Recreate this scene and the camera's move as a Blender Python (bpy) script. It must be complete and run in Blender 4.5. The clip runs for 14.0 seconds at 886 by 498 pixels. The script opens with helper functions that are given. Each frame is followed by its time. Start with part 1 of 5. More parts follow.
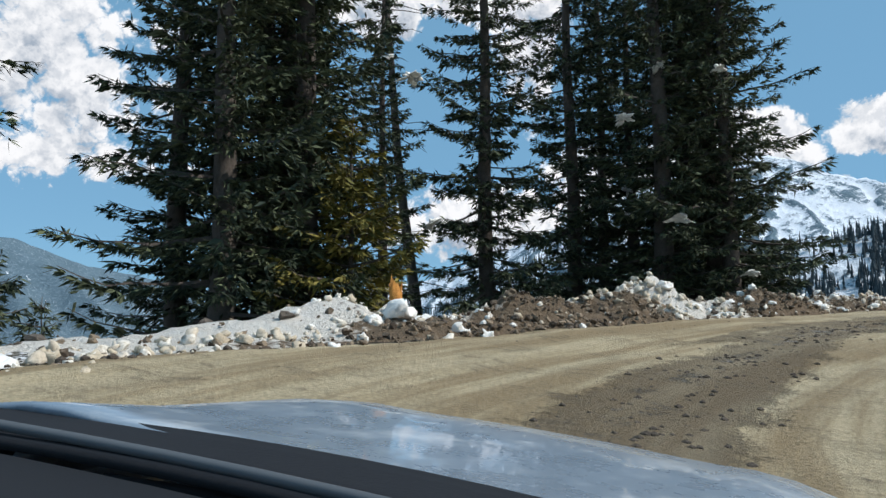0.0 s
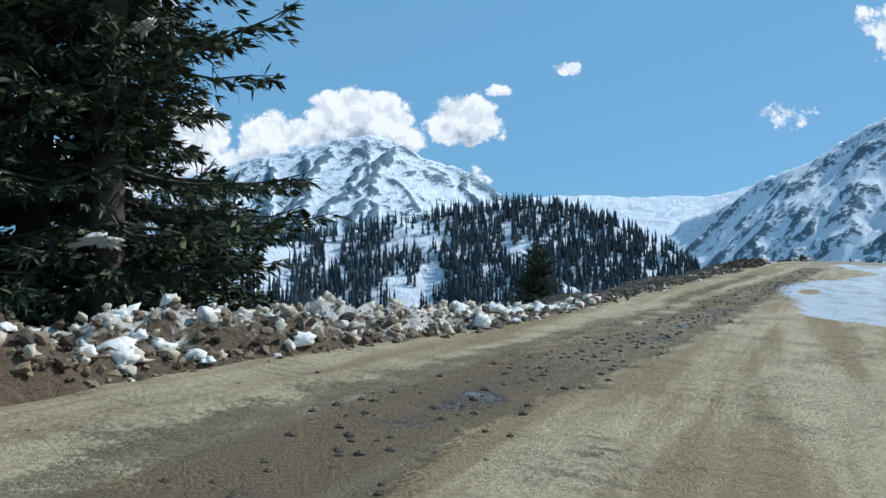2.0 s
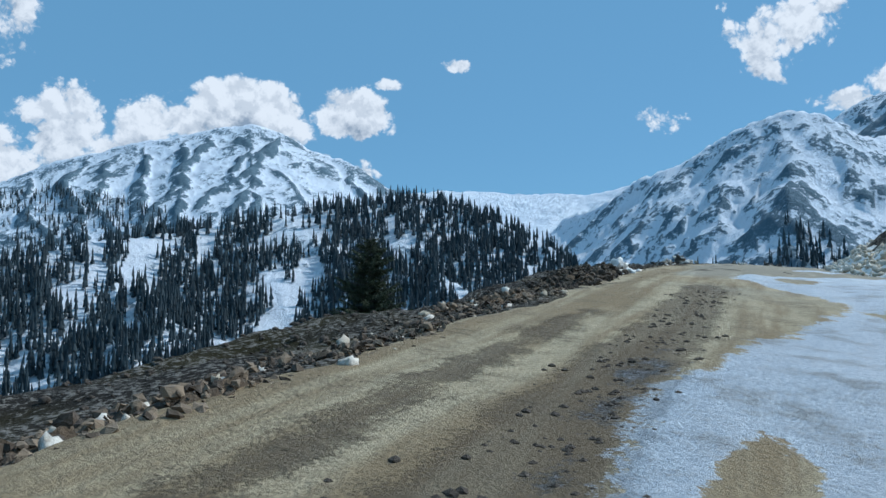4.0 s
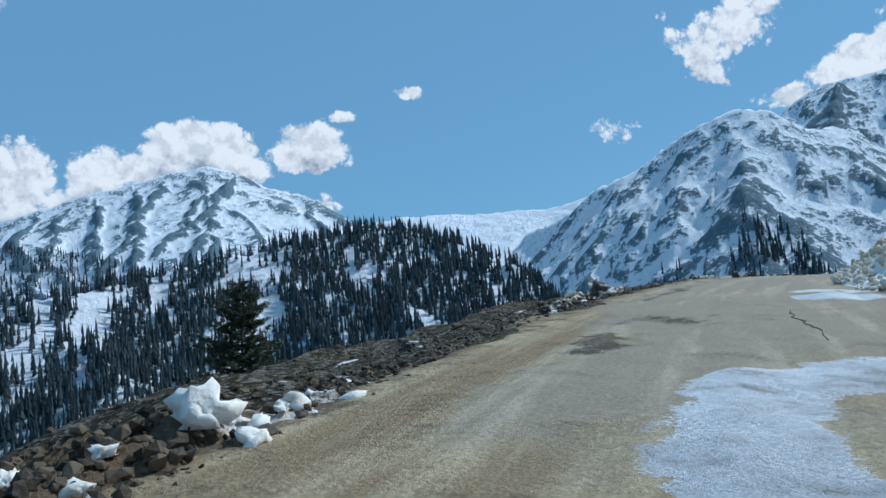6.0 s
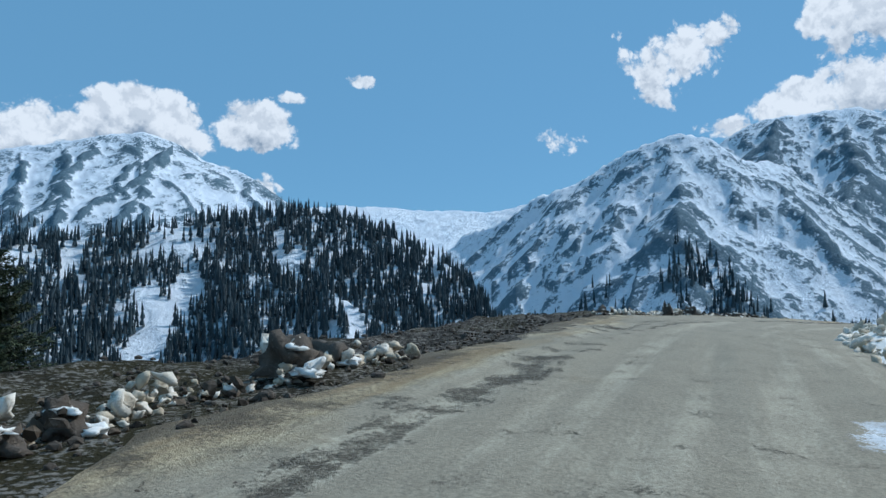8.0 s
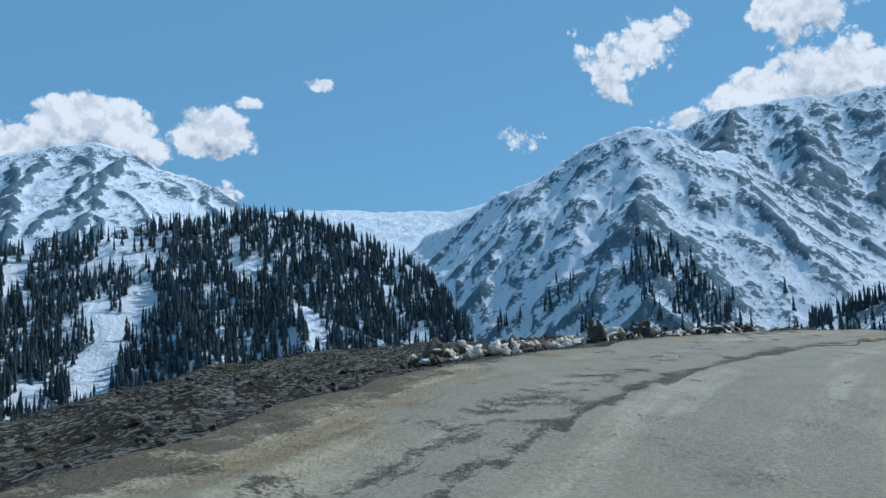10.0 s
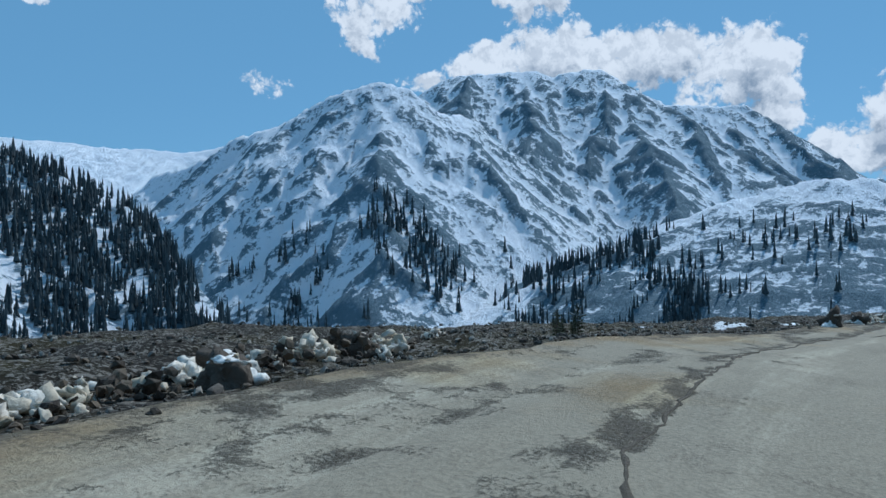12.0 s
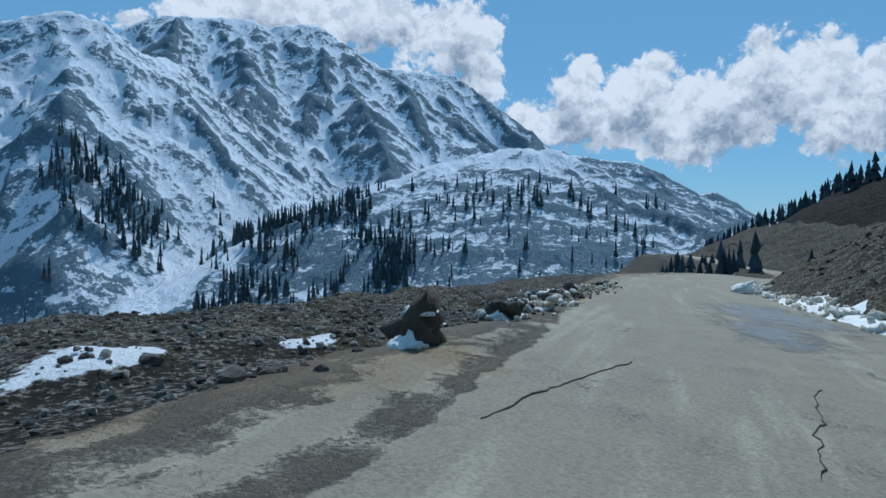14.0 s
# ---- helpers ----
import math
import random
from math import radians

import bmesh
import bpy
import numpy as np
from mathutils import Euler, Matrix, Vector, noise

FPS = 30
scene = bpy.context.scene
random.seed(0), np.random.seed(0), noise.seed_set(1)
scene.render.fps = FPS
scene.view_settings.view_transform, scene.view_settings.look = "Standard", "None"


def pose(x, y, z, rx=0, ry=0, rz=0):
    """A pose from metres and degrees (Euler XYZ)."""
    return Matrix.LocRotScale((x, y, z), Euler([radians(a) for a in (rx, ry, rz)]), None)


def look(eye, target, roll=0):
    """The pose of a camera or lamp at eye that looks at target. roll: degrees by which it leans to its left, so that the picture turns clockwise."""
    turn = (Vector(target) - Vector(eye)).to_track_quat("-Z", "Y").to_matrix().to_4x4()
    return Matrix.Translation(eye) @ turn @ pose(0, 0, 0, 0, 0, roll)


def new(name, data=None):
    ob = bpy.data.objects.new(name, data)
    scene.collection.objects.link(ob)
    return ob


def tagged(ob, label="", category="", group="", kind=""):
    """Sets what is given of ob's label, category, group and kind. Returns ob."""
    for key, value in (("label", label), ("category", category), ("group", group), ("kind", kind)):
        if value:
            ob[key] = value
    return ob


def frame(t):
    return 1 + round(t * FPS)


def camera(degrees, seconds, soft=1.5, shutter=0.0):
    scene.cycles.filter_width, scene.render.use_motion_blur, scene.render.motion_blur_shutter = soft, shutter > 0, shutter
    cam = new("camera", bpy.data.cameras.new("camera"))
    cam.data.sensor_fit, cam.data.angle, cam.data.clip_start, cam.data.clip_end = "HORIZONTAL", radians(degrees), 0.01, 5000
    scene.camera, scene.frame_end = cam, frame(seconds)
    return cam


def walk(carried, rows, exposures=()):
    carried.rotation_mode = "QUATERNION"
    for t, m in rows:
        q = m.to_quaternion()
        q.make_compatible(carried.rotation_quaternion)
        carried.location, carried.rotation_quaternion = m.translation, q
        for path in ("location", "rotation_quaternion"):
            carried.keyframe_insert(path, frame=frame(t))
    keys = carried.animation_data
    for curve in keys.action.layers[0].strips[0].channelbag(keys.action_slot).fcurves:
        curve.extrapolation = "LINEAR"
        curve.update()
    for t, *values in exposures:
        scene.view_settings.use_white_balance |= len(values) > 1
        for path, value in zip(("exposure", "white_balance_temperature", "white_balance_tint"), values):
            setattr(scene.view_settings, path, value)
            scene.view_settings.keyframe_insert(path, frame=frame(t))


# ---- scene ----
cam = camera(61.2, 14.0)

PATH = [
    (0.0, pose(-0.00, -0.00, 1.20, 96.83, 0.42, -0.00)),
    (0.5, pose(1.51, 3.42, 1.52, 96.03, 0.78, -6.20)),
    (1.0, pose(3.54, 6.72, 1.81, 95.40, 0.88, -14.19)),
    (1.5, pose(5.91, 9.62, 2.06, 94.33, 0.29, -22.25)),
    (2.0, pose(8.81, 12.30, 2.34, 94.14, -0.08, -29.19)),
    (2.5, pose(12.22, 15.02, 2.60, 93.77, -0.77, -33.68)),
    (3.0, pose(15.90, 17.67, 2.89, 93.56, -1.53, -35.86)),
    (3.2, pose(17.35, 18.71, 3.01, 93.40, -1.65, -36.35)),
    (5.3, pose(32.26, 28.07, 4.45, 94.77, 2.26, -39.61)),
    (5.5, pose(33.64, 28.77, 4.58, 94.87, 2.17, -39.45)),
    (6.0, pose(36.95, 30.63, 4.87, 95.54, 5.12, -39.89)),
    (6.2, pose(38.15, 31.17, 4.99, 95.21, 6.87, -41.06)),
    (6.4, pose(39.35, 31.96, 5.12, 95.25, 8.82, -43.51)),
    (6.5, pose(39.98, 32.40, 5.19, 94.81, 9.48, -45.71)),
    (6.6, pose(40.64, 32.82, 5.24, 92.36, 5.31, -50.18)),
    (6.7, pose(41.36, 33.18, 5.28, 92.21, 4.27, -51.20)),
    (6.8, pose(42.12, 33.53, 5.32, 93.36, 2.19, -48.81)),
    (7.0, pose(43.54, 34.39, 5.41, 94.00, 1.18, -46.38)),
    (7.5, pose(46.89, 36.26, 5.64, 94.92, -0.28, -45.58)),
    (7.7, pose(48.26, 37.02, 5.71, 94.98, -0.35, -45.31)),
    (9.8, pose(61.81, 43.55, 6.42, 95.01, 2.39, -46.71)),
    (10.0, pose(62.97, 44.10, 6.46, 94.98, 2.29, -47.64)),
    (10.5, pose(66.13, 45.39, 6.58, 94.68, 2.13, -50.91)),
    (11.0, pose(69.35, 46.36, 6.69, 93.87, 2.10, -55.27)),
    (11.5, pose(72.59, 47.15, 6.73, 92.59, 1.62, -60.26)),
    (12.0, pose(76.39, 47.66, 6.70, 90.79, 0.52, -67.45)),
    (12.5, pose(80.68, 47.55, 6.64, 90.24, -0.31, -75.21)),
    (13.0, pose(84.67, 47.06, 6.53, 89.85, -0.04, -81.76)),
    (13.5, pose(88.55, 46.20, 6.33, 88.40, -0.02, -86.31)),
    (14.0, pose(92.13, 45.25, 6.05, 87.63, -0.56, -88.82)),
]
EXPOSURES = [(0.0, 0.12, 6300, 10), (0.5, 0.28, 6200, 10), (1.0, 0.4, 6150, 9), (1.5, 0.28, 6000, 8), (2.0, 0.10, 5750, 7), (2.5, -0.05, 5600, 6), (3.0, -0.1, 5550, 6), (7.5, -0.14, 5550, 6), (11.0, -0.2, 5450, 6), (14.0, -0.28, 5350, 6)]
walk(cam, PATH, EXPOSURES)

# ---- world and light ----
SUN_AZ, SUN_EL = radians(100), radians(45)      # clockwise from +y, and above the horizon
sun_dir = Vector((math.sin(SUN_AZ) * math.cos(SUN_EL), math.cos(SUN_AZ) * math.cos(SUN_EL), math.sin(SUN_EL)))
sun_data = bpy.data.lights.new("sun", "SUN")
sun_data.energy, sun_data.angle, sun_data.color = 3.6, radians(0.53), (1.0, 0.95, 0.88)
sun = new("sun", sun_data)
sun.matrix_world = look(sun_dir * 50, (0, 0, 0))


def N(tree, kind, **values):
    """A node with its plain attributes and, by name, its inputs set."""
    node = tree.nodes.new(kind)
    for key, value in values.items():
        if key in node.inputs:
            node.inputs[key].default_value = value
        else:
            setattr(node, key, value)
    return node


def math_node(tree, op, a, b=None, c=None, clamp=False):
    node = tree.nodes.new("ShaderNodeMath")
    node.operation, node.use_clamp = op, clamp
    for k, v in enumerate((a, b, c)):
        if v is None:
            continue
        if isinstance(v, (int, float)):
            node.inputs[k].default_value = v
        else:
            tree.links.new(v, node.inputs[k])
    return node.outputs[0]


def smooth(tree, value, lo, hi):
    node = tree.nodes.new("ShaderNodeMapRange")
    node.interpolation_type = "SMOOTHSTEP"
    node.inputs["From Min"].default_value, node.inputs["From Max"].default_value = lo, hi
    tree.links.new(value, node.inputs["Value"])
    return node.outputs["Result"]


def mix(tree, fac, a, b):
    node = tree.nodes.new("ShaderNodeMix")
    node.data_type = "RGBA"
    if isinstance(fac, (int, float)):
        node.inputs[0].default_value = fac
    else:
        tree.links.new(fac, node.inputs[0])
    for k, v in ((6, a), (7, b)):
        if isinstance(v, tuple):
            node.inputs[k].default_value = (*v[:3], 1)
        else:
            tree.links.new(v, node.inputs[k])
    return node.outputs[2]


def noise_of(tree, vec, scale, detail=4.0, rough=0.55, distortion=0.0):
    node = N(tree, "ShaderNodeTexNoise", Scale=scale, Detail=detail, Roughness=rough, Distortion=distortion)
    if vec is not None:
        tree.links.new(vec, node.inputs["Vector"])
    return node.outputs["Fac"]


def build_world():
    world = bpy.data.worlds.new("sky")
    scene.world = world
    world.use_nodes = True
    tree = world.node_tree
    tree.nodes.clear()
    sky = N(tree, "ShaderNodeTexSky", sky_type="NISHITA", sun_disc=False, sun_elevation=SUN_EL, sun_rotation=SUN_AZ,
            altitude=2500.0, air_density=1.0, dust_density=0.0, ozone_density=2.0)
    way = N(tree, "ShaderNodeTexCoord").outputs["Generated"]

    def cover(vec):
        """How thick the cumulus is along a way: soft clumps at bearing, height, width, depth, pulled apart by noise."""
        clumps = [(83.6, 14.3, 4.4, 2.2, 1.2), (88.9, 12.8, 3.9, 2.8, 1.2), (91.6, 10.2, 2.4, 1.9, 0.9), (99.4, 7.3, 5.4, 2.2, 1.2), (98.8, 9.7,
                  2.2, 2.6, 1.2), (103.8, 8.7, 3.5, 3.0, 1.3), (107.2, 6.2, 3.7, 2.5, 1.1), (109.6, 8.1, 5.0, 2.8, 1.3), (113.4, 10.0, 4.3, 2.9, 1.2), (119.9,
                  7.5, 7.6, 3.7, 1.2), (71.6, 14.7, 2.3, 1.3, 1.0), (75.6, 15.5, 3.0, 1.8, 1.0), (65.9, 13.4, 1.8, 0.6, 0.8), (61.8, 18.2, 2.7, 2.6, 1.0),
                  (66.4, 19.7, 1.6, 1.3, 0.55), (74.8, 19.7, 2.9, 2.7, 1.0), (71.2, 14.2, 2.8, 1.1, 1.0), (75.8, 15.1, 3.5, 1.8, 1.0), (66.5, 13.0, 1.9, 0.6,
                  0.8), (80.2, 14.6, 2.1, 1.6, 1.0), (22.6, 13.8, 3.8, 2.1, 1.2), (25.7, 13.3, 2.4, 1.9, 1.0), (30.5, 13.9, 3.0, 1.7, 1.1), (17.5, 12.6, 3.2,
                  1.3, 1.0), (38.8, 17.4, 1.6, 0.5, 0.75), (33.5, 16.0, 1.1, 0.4, 0.6), (54.0, 13.0, 1.4, 0.8, 0.3), (28.3, 9.8, 1.1, 1.1, 0.8), (31.2, 9.2,
                  1.3, 1.1, 0.8), (3.5, 8.5, 6.9, 2.6, 1.1), (11.0, 11.2, 3.2, 3.0, 1.1), (16.0, 12.1, 3.5, 2.1, 1.0), (-30.2, 20.2, 8.2, 6.9, 0.85), (-3.8,
                  25.2, 5.8, 2.6, 1.0), (7.0, 24.1, 2.4, 7.6, 1.1), (-0.3, 8.6, 5.4, 2.2, 0.8), (-31.9, 12.7, 9.7, 1.7, 0.8), (150.0, 14.0, 14.0, 5.0, 1.0),
                  (190.0, 18.0, 20.0, 6.0, 1.0), (240.0, 14.0, 18.0, 6.0, 1.0)]
        total = None
        for bearing, height, wide, deep, power in clumps:
            b, h = radians(bearing), radians(height)
            ahead = Vector((math.sin(b) * math.cos(h), math.cos(b) * math.cos(h), math.sin(h)))
            side = Vector((math.cos(b), -math.sin(b), 0))
            up = side.cross(ahead)
            sep = N(tree, "ShaderNodeVectorMath", operation="SUBTRACT")
            tree.links.new(vec, sep.inputs[0])
            sep.inputs[1].default_value = ahead
            parts = []
            for axis, size in ((side, wide), (up, deep)):
                dot = N(tree, "ShaderNodeVectorMath", operation="DOT_PRODUCT")
                tree.links.new(sep.outputs[0], dot.inputs[0])
                dot.inputs[1].default_value = axis / radians(1.15 * size)
                parts.append(math_node(tree, "POWER", math_node(tree, "ABSOLUTE", dot.outputs["Value"]), 2.0))
            far = math_node(tree, "ADD", parts[0], parts[1])
            blob = math_node(tree, "MULTIPLY", math_node(tree, "SUBTRACT", 1.0, far), power)
            total = blob if total is None else math_node(tree, "SMOOTH_MAX", total, blob, 0.3)
        return math_node(tree, "MAXIMUM", total, -1.2)

    def billow(vec):
        """Heaped puffs on a coarse drift, about zero."""
        bend = N(tree, "ShaderNodeTexNoise", Scale=22.0, Detail=4.0, Roughness=0.6)
        tree.links.new(vec, bend.inputs["Vector"])
        warped = N(tree, "ShaderNodeVectorMath", operation="MULTIPLY_ADD")
        tree.links.new(bend.outputs["Color"], warped.inputs[0])
        warped.inputs[1].default_value = (0.035, 0.035, 0.035)
        tree.links.new(vec, warped.inputs[2])
        cells = N(tree, "ShaderNodeTexVoronoi", feature="SMOOTH_F1", Scale=26.0, Detail=3.0, Roughness=0.55, Lacunarity=2.3, Smoothness=0.35)
        tree.links.new(warped.outputs[0], cells.inputs["Vector"])
        puff = math_node(tree, "SUBTRACT", 1.02, cells.outputs["Distance"])
        drift = math_node(tree, "SUBTRACT", noise_of(tree, vec, 15.0, 8.0, 0.62, 0.2), 0.5)
        return math_node(tree, "ADD", math_node(tree, "MULTIPLY", puff, 1.25), math_node(tree, "MULTIPLY", drift, 1.9))

    def shifted(by):
        node = N(tree, "ShaderNodeVectorMath", operation="ADD")
        tree.links.new(way, node.inputs[0])
        node.inputs[1].default_value = by
        return node.outputs[0]

    heap = cover(way)
    here = math_node(tree, "ADD", heap, billow(way))
    lit_side = math_node(tree, "ADD", heap, billow(shifted(sun_dir * 0.004 + Vector((0, 0, 0.008)))))
    above = math_node(tree, "ADD", cover(shifted(sun_dir * 0.012 + Vector((0, 0, 0.030)))), billow(shifted(sun_dir * 0.012 + Vector((0, 0, 0.030)))))
    alpha = smooth(tree, here, 0.02, 0.50)
    low = smooth(tree, above, 0.2, 1.9)
    crease = smooth(tree, math_node(tree, "SUBTRACT", lit_side, here), -0.25, 0.45)
    shade = math_node(tree, "ADD", math_node(tree, "MULTIPLY", low, 0.85), math_node(tree, "MULTIPLY", crease, 0.36), None, True)
    cloud = mix(tree, shade, (7.6, 7.5, 7.45), (2.6, 3.1, 3.75))
    out = N(tree, "ShaderNodeOutputWorld")
    back = N(tree, "ShaderNodeBackground", Strength=0.12)
    tone = N(tree, "ShaderNodeVectorMath", operation="MULTIPLY")
    tree.links.new(sky.outputs[0], tone.inputs[0])
    tone.inputs[1].default_value = (0.88, 1.0, 0.96)
    clear = mix(tree, 0.75, tone.outputs[0], (1.55, 3.25, 4.8))
    tree.links.new(mix(tree, alpha, clear, cloud), back.inputs["Color"])
    tree.links.new(back.outputs[0], out.inputs["Surface"])


build_world()
scene.view_settings.exposure = 0.0

# ---- materials ----


def material(name, rough=0.9, metallic=0.0):
    mat = bpy.data.materials.new(name)
    mat.use_nodes = True
    tree = mat.node_tree
    shader = tree.nodes["Principled BSDF"]
    shader.inputs["Roughness"].default_value, shader.inputs["Metallic"].default_value = rough, metallic
    shader.inputs["Specular IOR Level"].default_value = 0.3
    return mat, tree, shader


def position(tree):
    return N(tree, "ShaderNodeNewGeometry").outputs["Position"]


def bump(tree, shader, height, strength=0.5, distance=0.05):
    node = N(tree, "ShaderNodeBump", Strength=strength, Distance=distance)
    tree.links.new(height, node.inputs["Height"])
    tree.links.new(node.outputs[0], shader.inputs["Normal"])


def upward(tree):
    """How much a face looks up, 0 to 1."""
    split = N(tree, "ShaderNodeSeparateXYZ")
    tree.links.new(N(tree, "ShaderNodeNewGeometry").outputs["Normal"], split.inputs[0])
    return split.outputs[2]


def attribute(tree, name):
    return N(tree, "ShaderNodeAttribute", attribute_name=name).outputs["Fac"]


def mountain_material():
    mat, tree, shader = material("snow_and_haze_blue_rock", 0.9)
    shader.inputs["Specular IOR Level"].default_value = 0.08
    p = position(tree)
    fine, mid, big = noise_of(tree, p, 0.10, 8, 0.74), noise_of(tree, p, 0.013, 8, 0.68), noise_of(tree, p, 0.004, 4)
    rocky = attribute(tree, "rocky")
    fall = N(tree, "ShaderNodeVectorMath", operation="MULTIPLY")
    tree.links.new(N(tree, "ShaderNodeUVMap", uv_map="way").outputs[0], fall.inputs[0])
    fall.inputs[1].default_value = (0.055, 0.016, 0.0)
    streak = noise_of(tree, fall.outputs[0], 1.0, 8, 0.70, 1.2)
    # Rock tones carry the blue of distant haze, put into the base colour.
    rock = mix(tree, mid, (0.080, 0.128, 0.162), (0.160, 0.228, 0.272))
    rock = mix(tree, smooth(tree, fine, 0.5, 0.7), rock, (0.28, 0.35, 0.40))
    soil = mix(tree, noise_of(tree, p, 1.1, 6, 0.7), (0.006, 0.0055, 0.005), (0.04, 0.034, 0.026))
    soil = mix(tree, smooth(tree, noise_of(tree, p, 3.2, 6, 0.75), 0.57, 0.68), soil, (0.15, 0.135, 0.115))
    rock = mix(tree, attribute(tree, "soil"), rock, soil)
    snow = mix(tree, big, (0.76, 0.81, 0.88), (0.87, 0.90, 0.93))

    def swing(value, power):
        return math_node(tree, "MULTIPLY", math_node(tree, "SUBTRACT", value, 0.5), power)

    bare = math_node(tree, "ADD", swing(fine, 1.7), swing(mid, 0.65))
    bare = math_node(tree, "ADD", bare, swing(streak, 0.7))
    bare = math_node(tree, "ADD", bare, swing(big, 0.35))
    bare = math_node(tree, "ADD", bare, math_node(tree, "MULTIPLY", math_node(tree, "SUBTRACT", rocky, 0.745), 1.1))
    steep = math_node(tree, "MULTIPLY", math_node(tree, "SUBTRACT", 0.76, upward(tree)), 0.7)
    mask = smooth(tree, math_node(tree, "ADD", bare, steep), -0.04, 0.08)
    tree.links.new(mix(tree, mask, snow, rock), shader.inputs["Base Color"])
    bump(tree, shader, math_node(tree, "ADD", math_node(tree, "ADD", fine, math_node(tree, "MULTIPLY", mid, 3.0)), math_node(tree, "MULTIPLY", streak, 0.8)), 0.7, 9.0)
    return mat


def ground_material():
    """Gravel and thin turf of the near slopes, with patches of old snow."""
    mat, tree, shader = material("stony_ground", 0.95)
    shader.inputs["Specular IOR Level"].default_value = 0.08
    p = position(tree)
    grit, clod, patch = noise_of(tree, p, 14, 5, 0.7), noise_of(tree, p, 2.2, 6, 0.65), noise_of(tree, p, 0.32, 5)
    earth = mix(tree, grit, (0.010, 0.009, 0.008), (0.05, 0.043, 0.034))
    turf = mix(tree, clod, (0.018, 0.016, 0.008), (0.06, 0.05, 0.022))
    base = mix(tree, smooth(tree, patch, 0.42, 0.58), earth, turf)
    stone = smooth(tree, math_node(tree, "ADD", grit, math_node(tree, "MULTIPLY", clod, 0.4)), 0.70, 0.80)
    base = mix(tree, stone, base, (0.23, 0.21, 0.18))
    snowy = math_node(tree, "ADD", math_node(tree, "ADD", math_node(tree, "MULTIPLY", patch, 0.5), math_node(tree, "MULTIPLY", clod, 0.8)), attribute(tree, "snow"))
    white = smooth(tree, snowy, 1.18, 1.24)
    tree.links.new(mix(tree, white, base, (0.83, 0.84, 0.85)), shader.inputs["Base Color"])
    bump(tree, shader, math_node(tree, "ADD", math_node(tree, "MULTIPLY", clod, 2.0), grit), 0.8, 0.09)
    return mat


def road_material():
    """Old pale tarmac that gives way to mud and gravel, with a wet sheet of meltwater and ice."""
    mat, tree, shader = material("worn_mountain_road", 0.9)
    p = position(tree)
    along = N(tree, "ShaderNodeUVMap", uv_map="way").outputs[0]
    stretch = N(tree, "ShaderNodeVectorMath", operation="MULTIPLY")
    tree.links.new(along, stretch.inputs[0])
    stretch.inputs[1].default_value = (0.12, 1.6, 1.0)
    tracks = noise_of(tree, stretch.outputs[0], 1.0, 5, 0.6)
    grit, clod, patch = noise_of(tree, p, 26, 5, 0.75), noise_of(tree, p, 1.6, 6, 0.65), noise_of(tree, p, 0.22, 5, 0.6)
    mud = mix(tree, clod, (0.24, 0.165, 0.085), (0.50, 0.385, 0.22))
    mud = mix(tree, smooth(tree, tracks, 0.40, 0.60), mud, (0.58, 0.475, 0.30))
    tar = mix(tree, clod, (0.27, 0.235, 0.17), (0.40, 0.355, 0.265))
    tar = mix(tree, smooth(tree, tracks, 0.50, 0.66), tar, (0.44, 0.39, 0.29))
    muddy = smooth(tree, math_node(tree, "ADD", attribute(tree, "mud"), math_node(tree, "MULTIPLY", math_node(tree, "SUBTRACT", patch, 0.5), 1.6)), 0.35, 0.65)
    lug = N(tree, "ShaderNodeTexWave", wave_type="BANDS", bands_direction="X", Scale=1.6, Distortion=5.0, Detail=3.0)
    tree.links.new(along, lug.inputs["Vector"])
    worn = math_node(tree, "MULTIPLY", smooth(tree, clod, 0.5, 0.62), smooth(tree, lug.outputs["Fac"], 0.55, 0.9))
    mud = mix(tree, math_node(tree, "MULTIPLY", worn, 0.3), mud, (0.10, 0.07, 0.042))
    base = mix(tree, muddy, tar, mud)
    rough_patch = math_node(tree, "ADD", attribute(tree, "broken"), math_node(tree, "MULTIPLY", math_node(tree, "SUBTRACT", math_node(tree, "ADD", tracks, clod), 1.0), 1.9))
    rough_patch = smooth(tree, math_node(tree, "ADD", rough_patch, math_node(tree, "MULTIPLY", math_node(tree, "SUBTRACT", grit, 0.5), 0.9)), 0.45, 0.85)
    base = mix(tree, math_node(tree, "MULTIPLY", rough_patch, 0.75), base, (0.075, 0.058, 0.04))
    dark = smooth(tree, math_node(tree, "ADD", grit, math_node(tree, "MULTIPLY", clod, 0.5)), 0.62, 0.88)
    base = mix(tree, math_node(tree, "MULTIPLY", dark, 0.4), base, (0.09, 0.075, 0.055))
    churn = math_node(tree, "ADD", attribute(tree, "rut"), math_node(tree, "MULTIPLY", math_node(tree, "SUBTRACT", math_node(tree, "ADD", clod, math_node(tree, "MULTIPLY", grit, 0.8)), 0.9), 1.6))
    churn = smooth(tree, churn, 0.25, 0.6)
    base = mix(tree, math_node(tree, "MULTIPLY", churn, 0.48), base, mix(tree, smooth(tree, grit, 0.4, 0.6), (0.055, 0.040, 0.027), (0.20, 0.15, 0.10)))
    wet = smooth(tree, math_node(tree, "ADD", attribute(tree, "wet"), math_node(tree, "MULTIPLY", math_node(tree, "SUBTRACT", math_node(tree, "ADD", clod, math_node(tree, "MULTIPLY", grit, 0.7)), 0.85), 2.0)), 0.40, 0.75)
    base = mix(tree, math_node(tree, "MULTIPLY", wet, 0.72), base, (0.085, 0.082, 0.08))
